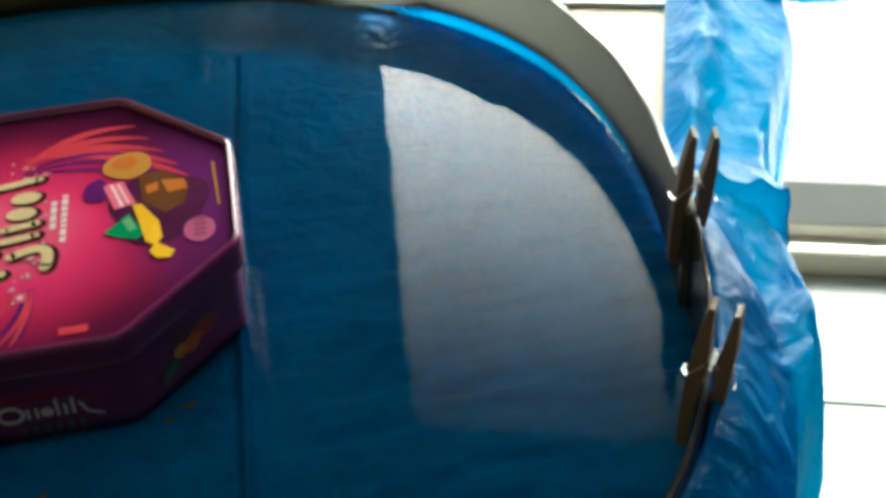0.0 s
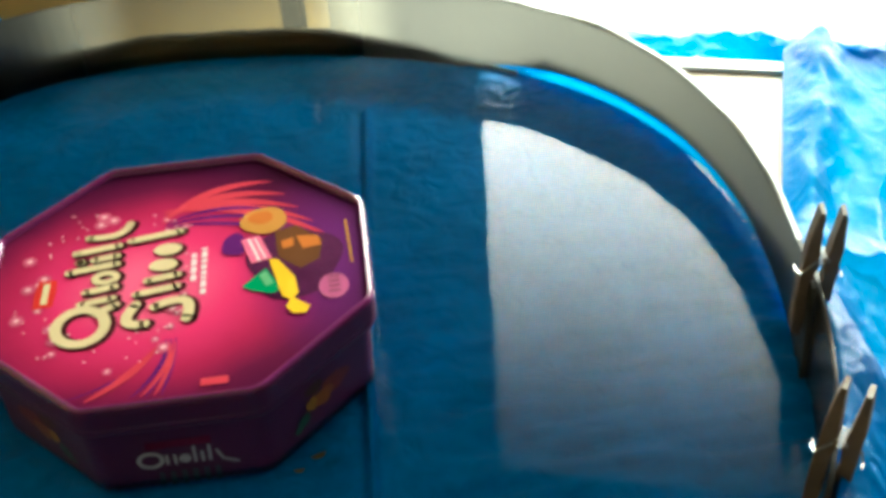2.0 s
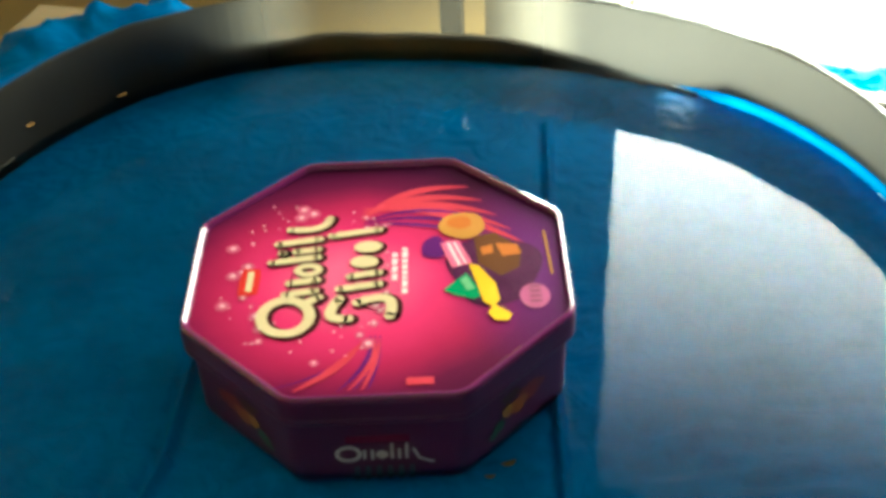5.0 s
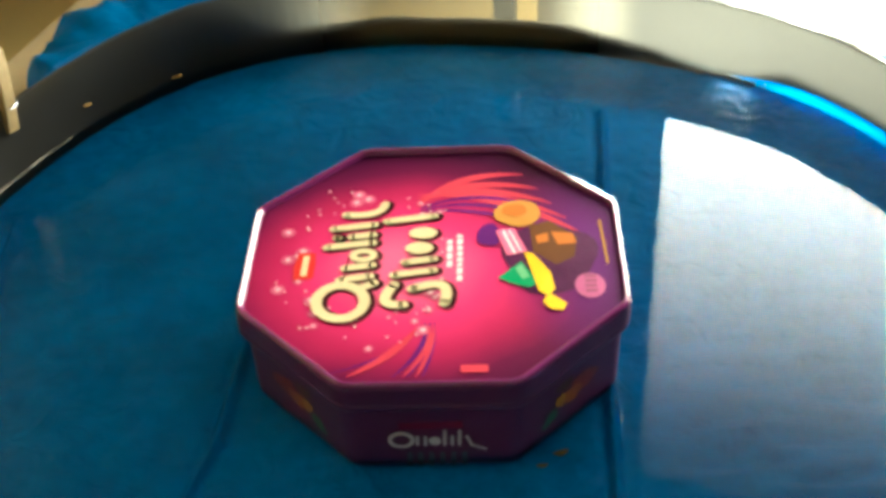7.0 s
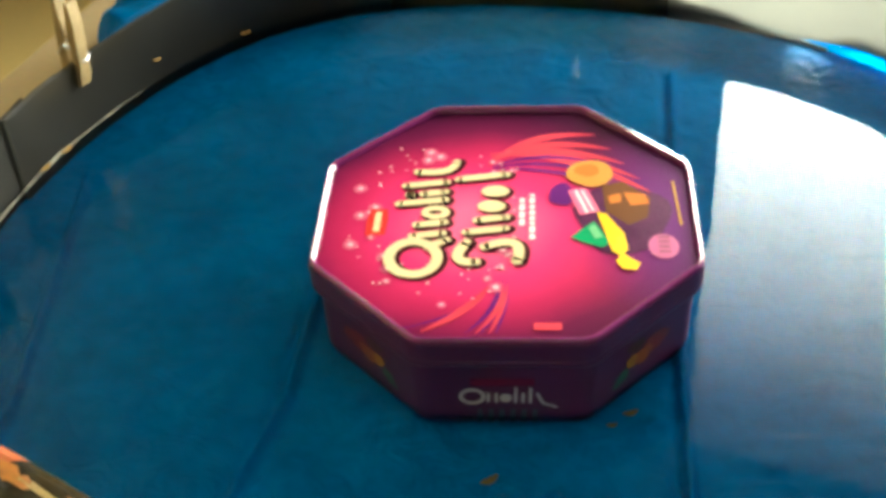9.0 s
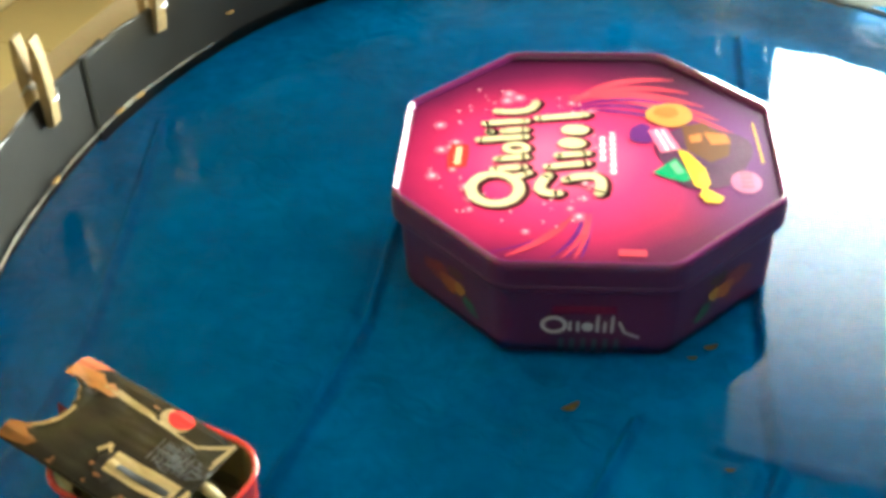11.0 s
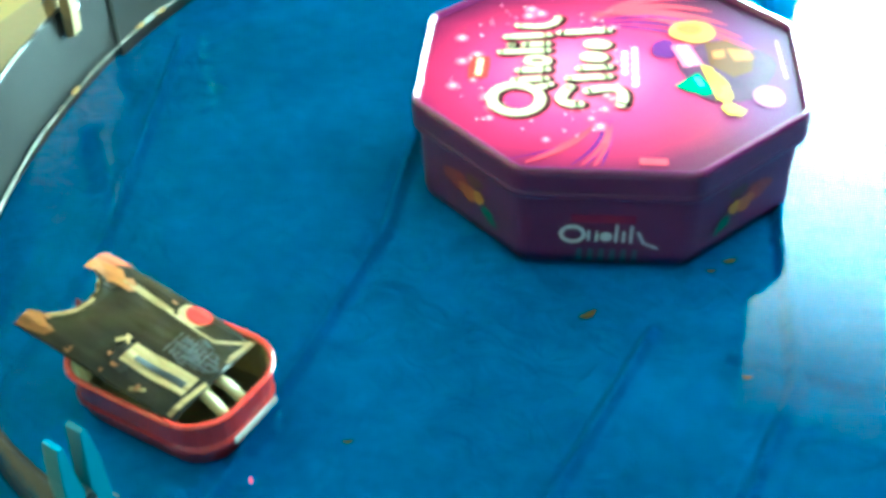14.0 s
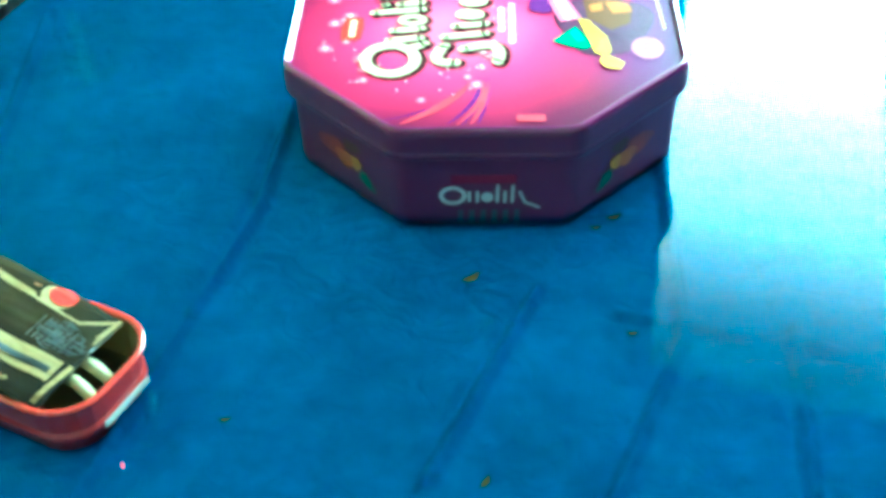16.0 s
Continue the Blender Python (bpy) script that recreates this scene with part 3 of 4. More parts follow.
for i in range(NU + 1):
    p = 0.17 + 0.36 * i / NU
    for k in range(NV + 1):
        v = k / NV
        q = TB[1] + 0.006 + (0.075 + 0.012 * math.sin(p * 40)) * v
        n1, n2 = crinkle(p * 0.9, q * 1.3, 4.0), crinkle(p, q, 9.0)
        z = TOP_Z - 0.004 - 0.02 * v ** 2 + 0.012 * math.exp(-((v - 0.5) / 0.35) ** 2) + 0.009 * n1
        w = ROOM @ Vector((p + 0.003 * n2, q + 0.004 * n2 * v, z))
        verts.append((w.x, w.y, w.z))
for i in range(NU):
    for k in range(NV):
        a = i * (NV + 1) + k
        faces.append((a, a + 1, a + NV + 2, a + NV + 1))
me = bpy.data.meshes.new("far_flap")
me.from_pydata(verts, [], faces)
for p in me.polygons:
    p.use_smooth = True
me.materials.append(TARP)
far_flap = new("far_flap", me)
far_flap.parent = tarp
tagged(far_flap, "crumpled far edge hanging past the table end")

wb = bmesh.new()
ring = [wb.verts.new(rim_point(360 * i / 240, 0.0, 0.0005)) for i in range(240)]
wb.faces.new(ring)
pool_water = mesh_object("water", wb, WATER)
tagged(pool_water, "clear still shallow water mirroring the bright doorway", "water", kind="structure")


# ---- clothes pegs on the strip ----
def clothes_peg(mat, label, stretch=1.0):
    """A spring peg that stands on its jaws: two tapered legs and a steel spring."""
    peg = thing("clothes_peg", label, "clothes peg", "pegs on the pool wall")
    for s in (-1, 1):
        bm = bmesh.new()
        prof = [(0.0025, 0.040), (0.0088, 0.042), (0.0105, 0.060), (0.0108, 0.078), (0.0105, 0.094), (0.0085, 0.109), (0.0075, 0.1120),
                (0.0048, 0.1116), (0.0040, 0.103), (0.0022, 0.088), (0.0014, 0.082), (0.0030, 0.076), (0.0021, 0.070), (0.0021, 0.052)]
        rings = []
        for w in (-0.0052, -0.0046, 0.0046, 0.0052):
            k = 0.93 if abs(w) > 0.005 else 1.0
            cx = sum(p[0] for p in prof) / len(prof)
            rings.append([(s * (cx + (x - cx) * k), w, 0.112 + (z - 0.112) * stretch) for x, z in prof])
        loft(bm, rings, (True, True))
        part("peg_leg", bm, mat, peg)
    coil = [(0.0035 * math.cos(a), -0.006 + 0.012 * a / (8 * math.pi), 0.076 + 0.0035 * math.sin(a)) for a in (i * math.pi / 5 for i in range(41))]
    bm = bmesh.new()
    tube(bm, coil, 0.0007, 6)
    tube(bm, [(0.0035, 0.006, 0.076), (0.011, 0.0058, 0.066), (0.0135, 0.0, 0.064), (0.0135, -0.004, 0.064)], 0.0007, 6)
    tube(bm, [(-0.0035, -0.006, 0.076), (-0.011, -0.0058, 0.066), (-0.0135, 0.0, 0.064), (-0.0135, 0.004, 0.064)], 0.0007, 6)
    part("spring", bm, STEEL, peg, "small steel wire spring")
    return peg


def peg_pose(deg, lean=0.0, dz=0.0, out=0.004):
    p = rim_point(deg, dz, out)
    return Matrix.Translation(p) @ Matrix.Rotation(radians(deg), 4, "Z") @ Matrix.Rotation(radians(lean), 4, "X") @ Matrix.Translation((0, 0, 0.05)) @ Matrix.Rotation((out - 0.004) / 0.062, 4, "Y") @ Matrix.Translation((0.004 - out, 0, -0.05))


long_pine = clothes_peg(PEG_SHADED, "long wooden spring clothes peg gripping the pool wall, coloured as in shade", 1.35)
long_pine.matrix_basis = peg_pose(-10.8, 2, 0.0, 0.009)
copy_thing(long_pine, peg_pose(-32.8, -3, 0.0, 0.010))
pine = clothes_peg(PEG_WOOD, "weathered pine spring clothes peg gripping the pool wall")
pine.matrix_basis = peg_pose(150.0, 4)
copy_thing(pine, peg_pose(170.8, -2))
blue_peg = clothes_peg(PEG_BLUE, "blue plastic spring clothes peg gripping the pool wall")
blue_peg.matrix_basis = peg_pose(239.6, 3, -0.006)


# ---- the sweet tin ----
WIDE = 1.010


def octagon(flat, corner, z, n=5):
    """An octagon with rounded corners, flat metres from the middle to its main sides; the sides between stand a little further out."""
    pts = []
    cx = flat - corner
    cy = math.sqrt(2) * (WIDE * flat - corner) - cx
    for i in range(8):
        a = -22.5 + 45 * i
        axis = 90 * round(a / 90)
        c = Matrix.Rotation(radians(axis), 3, "Z") @ Vector((cx, math.copysign(cy, a - axis), z))
        for k in range(n):
            b = radians(a - 22.5 + 45 * k / (n - 1))
            pts.append(c + Vector((corner * math.cos(b), corner * math.sin(b), 0)))
    return pts


FLAT = 0.1225
tin = thing("sweet_tin", "octagonal purple and pink printed sweet tin standing in the water", "tin")
bm = bmesh.new()
loft(bm, [octagon(FLAT - i, c, z) for i, c, z in ((0.0130, .014, -0.0100), (0.0098, .015, -0.0092), (0.0080, .015, -0.0070), (0.0072, .015, -0.0050),
                                                   (0.0066, .016, -0.002), (0.0058, .016, 0.025), (0.0050, .016, 0.052))], (True, True))
body = part("body", bm, PURPLE, tin)
bm = bmesh.new()
loft(bm, [octagon(FLAT - i, c, z) for i, c, z in ((0.0054, .016, 0.0452), (0.0040, .017, 0.0440), (0.0026, .0175, 0.0440), (0.0012, .018, 0.0450), (0.0005, .018, 0.0468), (0.0004, .018, 0.0496),
                                                   (0.0007, .018, 0.0502), (0.0004, .018, 0.0508), (0.0002, .018, 0.0550), (0.0002, .018, 0.0615), (0.0006, .018, 0.0640))])
lid = part("lid", bm, PURPLE, tin, "purple enamelled lid skirt")
bm = bmesh.new()
bead = [(0.0006, 0.0640), (0.0010, 0.0655), (0.0019, 0.0667), (0.0031, 0.0670), (0.0042, 0.0664), (0.0050, 0.0650), (0.0056, LID_Z)]
loft(bm, [octagon(FLAT - i, .018 - min(i, .006), z) for i, z in bead])
part("bead", bm, BEAD, lid, "shiny raised purple bead")
bm = bmesh.new()
bm.faces.new([bm.verts.new(p) for p in octagon(FLAT - 0.0054, .013, LID_Z)])
part("lid_panel", bm, LID, lid, "pink printed panel with a glowing centre")

# printed shapes on the lid, in layers
LAYER = [0]


def printed(name, outlines, mat, level=1, parent=None, place=None, label=""):
    """Flat printed shapes, each a closed outline."""
    bm = bmesh.new()
    LAYER[0] += 1
    z = (LID_Z if place is None else 0.0) + 0.00022 * level + 0.000008 * (LAYER[0] % 20)
    for pts in outlines:
        vs = [bm.verts.new((p[0], p[1], z)) for p in pts]
        bm.faces.new(vs)
    if place is not None:
        for v in bm.verts:
            v.co = place @ v.co
    me = bpy.data.meshes.new(name)
    bmesh.ops.triangulate(bm, faces=bm.faces)
    bm.to_mesh(me)
    bm.free()
    me.materials.append(mat)
    ob = new(name, me)
    ob.parent = parent or lid
    return tagged(ob, label)


def disc(cx, cy, rx, ry=None, n=20, turn=0.0, wob=0.0):
    ry = ry or rx
    pts = []
    for i in range(n):
        a = 2 * math.pi * i / n
        k = 1 + wob * math.sin(3 * a + cx * 90) + wob * 0.6 * math.sin(5 * a + cy * 70)
        x, y = rx * k * math.cos(a), ry * k * math.sin(a)
        c, s = math.cos(turn), math.sin(turn)
        pts.append((cx + x * c - y * s, cy + x * s + y * c))
    return pts


def ribbon(pts, w0, w1=None, mid=None):
    """An outline round a bent line, from width w0 to w1."""
    w1 = w0 if w1 is None else w1
    left, right = [], []
    n = len(pts)
    for i in range(n):
        a, b = Vector(pts[max(i - 1, 0)]), Vector(pts[min(i + 1, n - 1)])
        d = (b - a).normalized()
        k = i / (n - 1)
        w = (w0 + (w1 - w0) * k if mid is None else w0 + (mid - w0) * math.sin(k * math.pi)) / 2
        left.append((pts[i][0] - d.y * w, pts[i][1] + d.x * w))
        right.append((pts[i][0] + d.y * w, pts[i][1] - d.x * w))
    return left + right[::-1]


def bend(p0, p1, p2, n=14):
    return [tuple((1 - k) ** 2 * Vector(p0) + 2 * k * (1 - k) * Vector(p1) + k * k * Vector(p2)) for k in (i / (n - 1) for i in range(n))]


def hoop(cx, cy, rx, ry, w, n=22, turn=0.0):
    """A flat ring in short pieces, rx and ry to the middle of its band."""
    a = disc(cx, cy, rx - w / 2, ry - w / 2, n, turn)
    b = disc(cx, cy, rx + w / 2, ry + w / 2, n, turn)
    return [[a[i], b[i], b[(i + 1) % n], a[(i + 1) % n]] for i in range(n)]


def pill(pts, w):
    """A bar along points with round ends."""
    ends = [disc(*pts[0], w / 2, n=12), disc(*pts[-1], w / 2, n=12)]
    return [ribbon(pts, w)] + ends


def mark_shapes(grow):
    """The cream emblem as plain rings and bars of uneven size in two rows. grow widens them for the dark outline."""
    w = 0.0058 + grow
    shapes = [hoop(-0.0570, -0.0440, 0.0150, 0.0160, w + 0.0012, turn=0.3), hoop(-0.0455, 0.0015, 0.0068, 0.0046, w - 0.0010),
              [disc(-0.0095, 0.0080, 0.0092 + grow / 2, 0.0062 + grow / 2)], [disc(-0.0075, 0.0240, 0.0092 + grow / 2, 0.0062 + grow / 2)]]
    bars = [((-0.0590, -0.0225), (-0.0400, -0.0195)), ((-0.0570, -0.0110), (-0.0395, -0.0085)), ((-0.0700, 0.0110), (-0.0400, 0.0150)),
            ((-0.0545, 0.0215), (-0.0405, 0.0235)), ((-0.0670, 0.0305), (-0.0400, 0.0345)), ((-0.0640, 0.0205), (-0.0632, 0.0206)),
            ((-0.0480, -0.0330), (-0.0370, -0.0265)), ((-0.0250, -0.0190), (0.0000, -0.0150)), ((-0.0185, -0.0065), (0.0000, -0.0035)), ((-0.0320, 0.0375), (-0.0005, 0.0425))]
    shapes += [pill(b, w) for b in bars]
    shapes.append(pill(bend((-0.0600, 0.0460), (-0.0360, 0.0420), (-0.0340, 0.0570), 8), w))
    shapes.append(pill(bend((-0.0245, -0.0290), (-0.0370, -0.0500), (-0.0180, -0.0480), 10), w + 0.001))
    shapes.append(pill(bend((-0.0130, -0.0330), (0.0140, -0.0200), (0.0075, -0.0470), 10), w + 0.001))
    return shapes


for o in mark_shapes(0.0030):
    printed("emblem_shadow", [[(x + 0.0022, y - 0.0010) for x, y in q] for q in o], SHADOW_INK, 2)
for o in mark_shapes(0.0):
    printed("emblem_stroke", o, CREAM_INK, 3)
badge = [(-0.0885, -0.022), (-0.0765, -0.021), (-0.0755, -0.006), (-0.0765, 0.005), (-0.0875, 0.006), (-0.0895, -0.008)]
printed("red_badge", [badge], RED_INK, 2, label="small red badge")
printed("badge_bar", [ribbon([(-0.0825, -0.018), (-0.0822, 0.002)], 0.004)], CREAM_INK, 3)
slog = []
for x, y0, y1 in ((0.010, -0.012, 0.016), (0.0165, -0.026, 0.021)):
    y = y0
    while y < y1:
        ln = random.uniform(0.003, 0.008)
        slog.append(ribbon([(x, y), (x + 0.0004, min(y + ln, y1))], 0.0036))
        y += ln + 0.0016
tagged(printed("slogan_print", slog, WHITE_INK, 2, label="small pale printed lines"), kind="stuff")
# crimson streaks that sweep to the far corner, violet ones to the near side
streaks = [ribbon(bend((-0.012, 0.053 + 0.0035 * i), (0.012 + 0.008 * i, 0.094 - 0.006 * i), (0.060 + 0.009 * i, 0.088 - 0.017 * i)), 0.0008, 0.0008, 0.0068) for i in range(5)]
for o in streaks:
    printed("crimson_streak", [o], STREAK_INK, 1, label="crimson swirl streak")
vio = [ribbon(bend((-0.010, 0.052 - 0.002 * i), (0.025, 0.073 - 0.010 * i), (0.066 + 0.006 * i, 0.052 - 0.012 * i)), 0.0008, 0.0008, 0.0036) for i in range(3)]
vio += [ribbon(bend((-0.004 + 0.003 * i, -0.064), (0.0 + 0.001 * i, -0.088), (-0.022 + 0.009 * i, -0.112)), 0.0005, 0.0005, 0.0030) for i in range(3)]
vio += [ribbon(bend((-0.006, -0.066), (-0.018, -0.096), (-0.060, -0.108)), 0.0004, 0.0004, 0.0018)]
for o in vio:
    printed("violet_swirl", [o], VIOLET_INK, 1, label="violet swirl line")
pk = [ribbon(bend((-0.001 + 0.003 * i, -0.068), (0.001, -0.092), (-0.016 + 0.008 * i, -0.112)), 0.0006, 0.0006, 0.0028) for i in range(2)]
pk += [ribbon(bend((-0.009, -0.070), (-0.018, -0.092), (-0.048, -0.111)), 0.0008, 0.0008, 0.0055)]
for o in pk:
    printed("pink_swirl", [o], STREAK_INK, 2, label="pink swirl line")
sparks, halos = [], []
for i in range(90):
    a = random.uniform(0, 2 * math.pi)
    rr = random.uniform(0.85, 1.25)
    x, y = -0.040 + 0.050 * rr * math.cos(a), 0.0 + 0.070 * rr * math.sin(a)
    if x < 0.01 and max(abs(x), abs(y)) < 0.100:
        s = random.choice((0.0007, 0.0009, 0.0010, 0.0013, 0.0021))
        sparks.append(disc(x, y, s, n=8))
        if s > 0.0011:
            halos.append(disc(x, y, s * 2.3, n=12))
tagged(printed("sparkle_halo", halos, surface("rose_glow_ink", (0.62, 0.10, 0.20), rough=0.3, spec=0.06), 1, label="soft rose halos round the sparkles"), kind="stuff")
tagged(printed("sparkle_print", sparks, SPARK_INK, 2, label="scattered pale sparkles"), kind="stuff")
# the printed sweets, on a dark ground
printed("sweets_ground", [disc(0.074, -0.004, 0.030, 0.036, 28, wob=0.07)], surface("plum_ink", (0.085, 0.011, 0.060), rough=0.3, vary=0.4, scale=200, spec=0.04), 1, label="dark plum ground behind the sweets")
printed("toffee_disc", [disc(0.055, 0.043, 0.0155, 0.0145, wob=0.03)], GOLD_INK, 3, label="golden wrapped sweet")
printed("toffee_shine", [disc(0.053, 0.046, 0.0085, 0.0070, wob=0.05)], ORANGE_INK, 4)
printed("purple_sweet", [disc(0.036, 0.020, 0.0085, 0.0120, wob=0.06)], VIOLET_INK, 2, label="purple wrapped sweet")
printed("pink_sweet", [[(0.040, 0.024), (0.052, 0.027), (0.060, 0.002), (0.047, -0.002)]], PINK_INK, 3, label="pink wrapped sweet")
printed("pink_stripe", [ribbon([(0.045, 0.024), (0.052, 0.0)], 0.0018), ribbon([(0.049, 0.024), (0.056, 0.002)], 0.0012)], WHITE_INK, 4)
printed("chocolate_piece", [[(0.062, 0.030), (0.076, 0.034), (0.093, 0.016), (0.090, -0.004), (0.078, -0.012), (0.064, 0.002)]], BROWN_INK, 2, label="brown chocolate piece")
printed("chocolate_light", [[(0.076, 0.022), (0.090, 0.020), (0.092, 0.010), (0.080, 0.008)], [(0.066, 0.018), (0.074, 0.021), (0.074, 0.012), (0.067, 0.010)]], ORANGE_INK, 3)
printed("green_sweet", [[(0.041, -0.024), (0.056, -0.008), (0.066, -0.030), (0.060, -0.034), (0.048, -0.029)]], GREEN_INK, 3, label="green triangle sweet")
printed("green_shine", [[(0.052, -0.015), (0.056, -0.011), (0.061, -0.024), (0.056, -0.026)]], surface("pale_green_ink", (0.16, 0.42, 0.20), rough=0.3, spec=0.06), 4)
printed("yellow_sweet", [[(0.058, 0.001), (0.064, -0.001), (0.074, -0.020), (0.076, -0.036), (0.073, -0.041), (0.083, -0.050), (0.080, -0.056), (0.072, -0.055), (0.068, -0.048),
                          (0.071, -0.042), (0.066, -0.038), (0.062, -0.018)]], YELLOW_INK, 4, label="yellow twist sweet")
printed("weight_glow", [disc(0.098, -0.033, 0.0095, 0.0120)], surface("pink_glow_ink", (0.48, 0.10, 0.24), rough=0.3, spec=0.06), 2, label="pink glow behind the weight mark")
printed("weight_bars", [ribbon([(0.0985, -0.040 + 0.0048 * i), (0.0985, -0.0368 + 0.0048 * i)], 0.0075) for i in range(4)], surface("dull_rose_ink", (0.30, 0.07, 0.15), rough=0.3, spec=0.06), 3)
printed("edge_line", [ribbon([(0.1105, -0.012), (0.1085, 0.034)], 0.0016)], GOLD_INK, 2, label="thin gold printed line")
printed("near_patch", [ribbon([(0.018, -0.106), (0.034, -0.106)], 0.006)], STREAK_INK, 2)


# printed shapes on the sides of the body
def face_place(i, inset=0.0055):
    """The plane of side i of the tin: local x along the side, local y up."""
    a = radians(45 * i)
    n = Vector((math.cos(a), math.sin(a), 0))
    t = Vector((-math.sin(a), math.cos(a), 0))
    m = Matrix((t, Vector((0, 0, 1)), n)).transposed().to_4x4()
    m.translation = n * (FLAT * (WIDE if i % 2 else 1.0) - inset)
    return m


front = face_place(6)
side_marks = [hoop(-0.0190, 0.0170, 0.0068, 0.0056, 0.0026), [disc(0.0010, 0.0158, 0.0036, 0.0036)]]
side_marks += [pill(b, 0.0019) for b in (((-0.0095, 0.0130), (-0.0093, 0.0195)), ((-0.0048, 0.0125), (-0.0046, 0.0195)), ((0.0068, 0.0125), (0.0072, 0.0245)),
                                         ((0.0112, 0.0125), (0.0114, 0.0195)), ((0.0155, 0.0125), (0.0160, 0.0240)), ((0.0200, 0.0195), (0.0230, 0.0120), (0.0310, 0.0085)))]
for o in side_marks:
    printed("side_emblem_stroke", o, SILVER_INK, 2, body, front)
DULL = surface("dull_grey_ink", (0.06, 0.085, 0.11), rough=0.4)
for i in range(6):
    x = -0.015 + 0.0066 * i
    printed("side_emblem_bar", [ribbon([(x, -0.005), (x + 0.0005, 0.0065)], 0.0030)], DULL, 2, body, front)
printed("side_glow", [ribbon([(-0.020, 0.0285), (0.018, 0.0290)], 0.006)], surface("dull_pink_ink", (0.16, 0.02, 0.07), rough=0.4, spec=0.06), 1, body, front)
MUTED = {n: surface("muted_" + n, c, rough=0.35, vary=0.35, scale=200) for n, c in
         (("red", (0.22, 0.03, 0.02)), ("orange", (0.34, 0.10, 0.02)), ("gold", (0.44, 0.22, 0.03)), ("green", (0.02, 0.13, 0.07)), ("brown", (0.08, 0.03, 0.02)))}
for i in (5, 7, 1, 3):
    pl = face_place(i)
    s = 1 if i in (5, 1) else -1
    printed("side_sweet", [disc(-0.012 * s, 0.024, 0.012, 0.007, wob=0.1)], MUTED["red"], 1, body, pl, "printed red sweet")
    printed("side_sweet", [disc(0.006 * s, 0.031, 0.008, 0.004, wob=0.1)], MUTED["brown"], 1, body, pl, "printed brown sweet")
    printed("side_sweet", [disc(0.000 * s, 0.020, 0.009, 0.006, wob=0.12)], MUTED["orange"], 2, body, pl, "printed orange sweet")
    printed("side_sweet", [disc(0.010 * s, 0.021, 0.0045, 0.0050, wob=0.12)], MUTED["gold"], 3, body, pl, "printed gold sweet")
    printed("side_sweet", [disc(0.019 * s, 0.012, 0.008, 0.0040, wob=0.12, turn=-0.6 * s)], MUTED["green"], 2, body, pl, "printed green sweet")


# ---- the toy boat ----
def round_rect(lx, ly, corner, z, n=6):
    pts = []
    for cx, cy, a0 in ((lx - corner, ly - corner, 0), (-lx + corner, ly - corner, 90), (-lx + corner, -ly + corner, 180), (lx - corner, -ly + corner, 270)):
        for k in range(n):
            a = radians(a0 + 90 * k / (n - 1))
            pts.append((cx + corner * math.cos(a), cy + corner * math.sin(a), z))
    return pts


boat = thing("toy_boat", "red tin toy boat with a black can-metal roof, afloat", "toy boat")
boat.matrix_basis = pose(-0.2295, -0.2477, -0.003, 0, 0, -25.6) @ Matrix.Diagonal((1, 1, 0.8, 1))
HL, HW = 0.0555, 0.0385
bm = bmesh.new()
loft(bm, [round_rect(HL - i, HW - i, c, z) for i, c, z in ((0.010, .018, -0.0075), (0.0075, .020, -0.0070), (0.0062, .021, -0.0045), (0.0058, .0215, 0.0045), (0.0030, .0235, 0.0075), (0.0028, .024, 0.011),
                                                            (0.0040, .0235, 0.0135), (0.0034, .024, 0.030), (0.0020, .025, 0.0335))], (True, False))
hull = part("hull", bm, HULL_RED, boat, "glossy red enamelled sardine tin hull")
bm = bmesh.new()
rim_prof = [(0.0022, 0.0330), (0.0006, 0.0336), (0.0, 0.0350), (0.0006, 0.0364), (0.0020, 0.0370), (0.0034, 0.0364), (0.0040, 0.0350)]
loft(bm, [round_rect(HL - i, HW - i, .027 - i, z, 8) for i, z in rim_prof])
part("rolled_edge", bm, surface("bright_red_rolled_edge", (0.60, 0.035, 0.025), rough=0.25, vary=0.25, scale=120, coat=0.6), hull, "rolled red edge", True)
bm = bmesh.new()
loft(bm, [round_rect(HL - i, HW - i, c, z) for i, c, z in ((0.0040, .023, 0.0350), (0.0052, .0225, 0.028), (0.0066, .021, 0.004), (0.010, .018, -0.004))], (False, True))
part("hull_lining", bm, TIN_INSIDE, hull, "dull gold bare metal inside")

# roof: a torn sheet of can metal that slopes up towards the stern
ROOF = Matrix.Translation((-0.020, 0.001, 0.0475)) @ Matrix.Rotation(radians(14.5), 4, "Y") @ Matrix.Rotation(radians(-3), 4, "X")


def stern_bite(y):
    """How far the round bite reaches in from the stern edge."""
    return 0.019 * math.sqrt(max(0.0, 1 - ((y + 0.003) / 0.021) ** 2))


verts, faces = [], []
NX, NY = 44, 40
for i in range(NX + 1):
    for k in range(NY + 1):
        x, y = -0.054 + 0.108 * i / NX, -0.036 + 0.072 * k / NY
        # bite out of the stern edge and ragged corners
        t = max(0.0, 1 - i / 12)
        notch = stern_bite(y)
        x2 = x + t * (notch + 0.003 * noise.noise(Vector((y * 260, 1, 1))))
        z = 0.0035 * math.cos(y / 0.036 * 1.35) + 0.0012 * noise.noise(Vector((x * 70, y * 70, 3))) + 0.0010 * abs(noise.noise(Vector((x * 40, y * 150, 6))))
        z -= 0.003 * max(0, abs(y) - 0.03) / 0.006
        verts.append((x2, y, z))
for i in range(NX):
    for k in range(NY):
        a = i * (NY + 1) + k
        faces.append((a, a + 1, a + NY + 2, a + NY + 1))
me = bpy.data.meshes.new("roof")
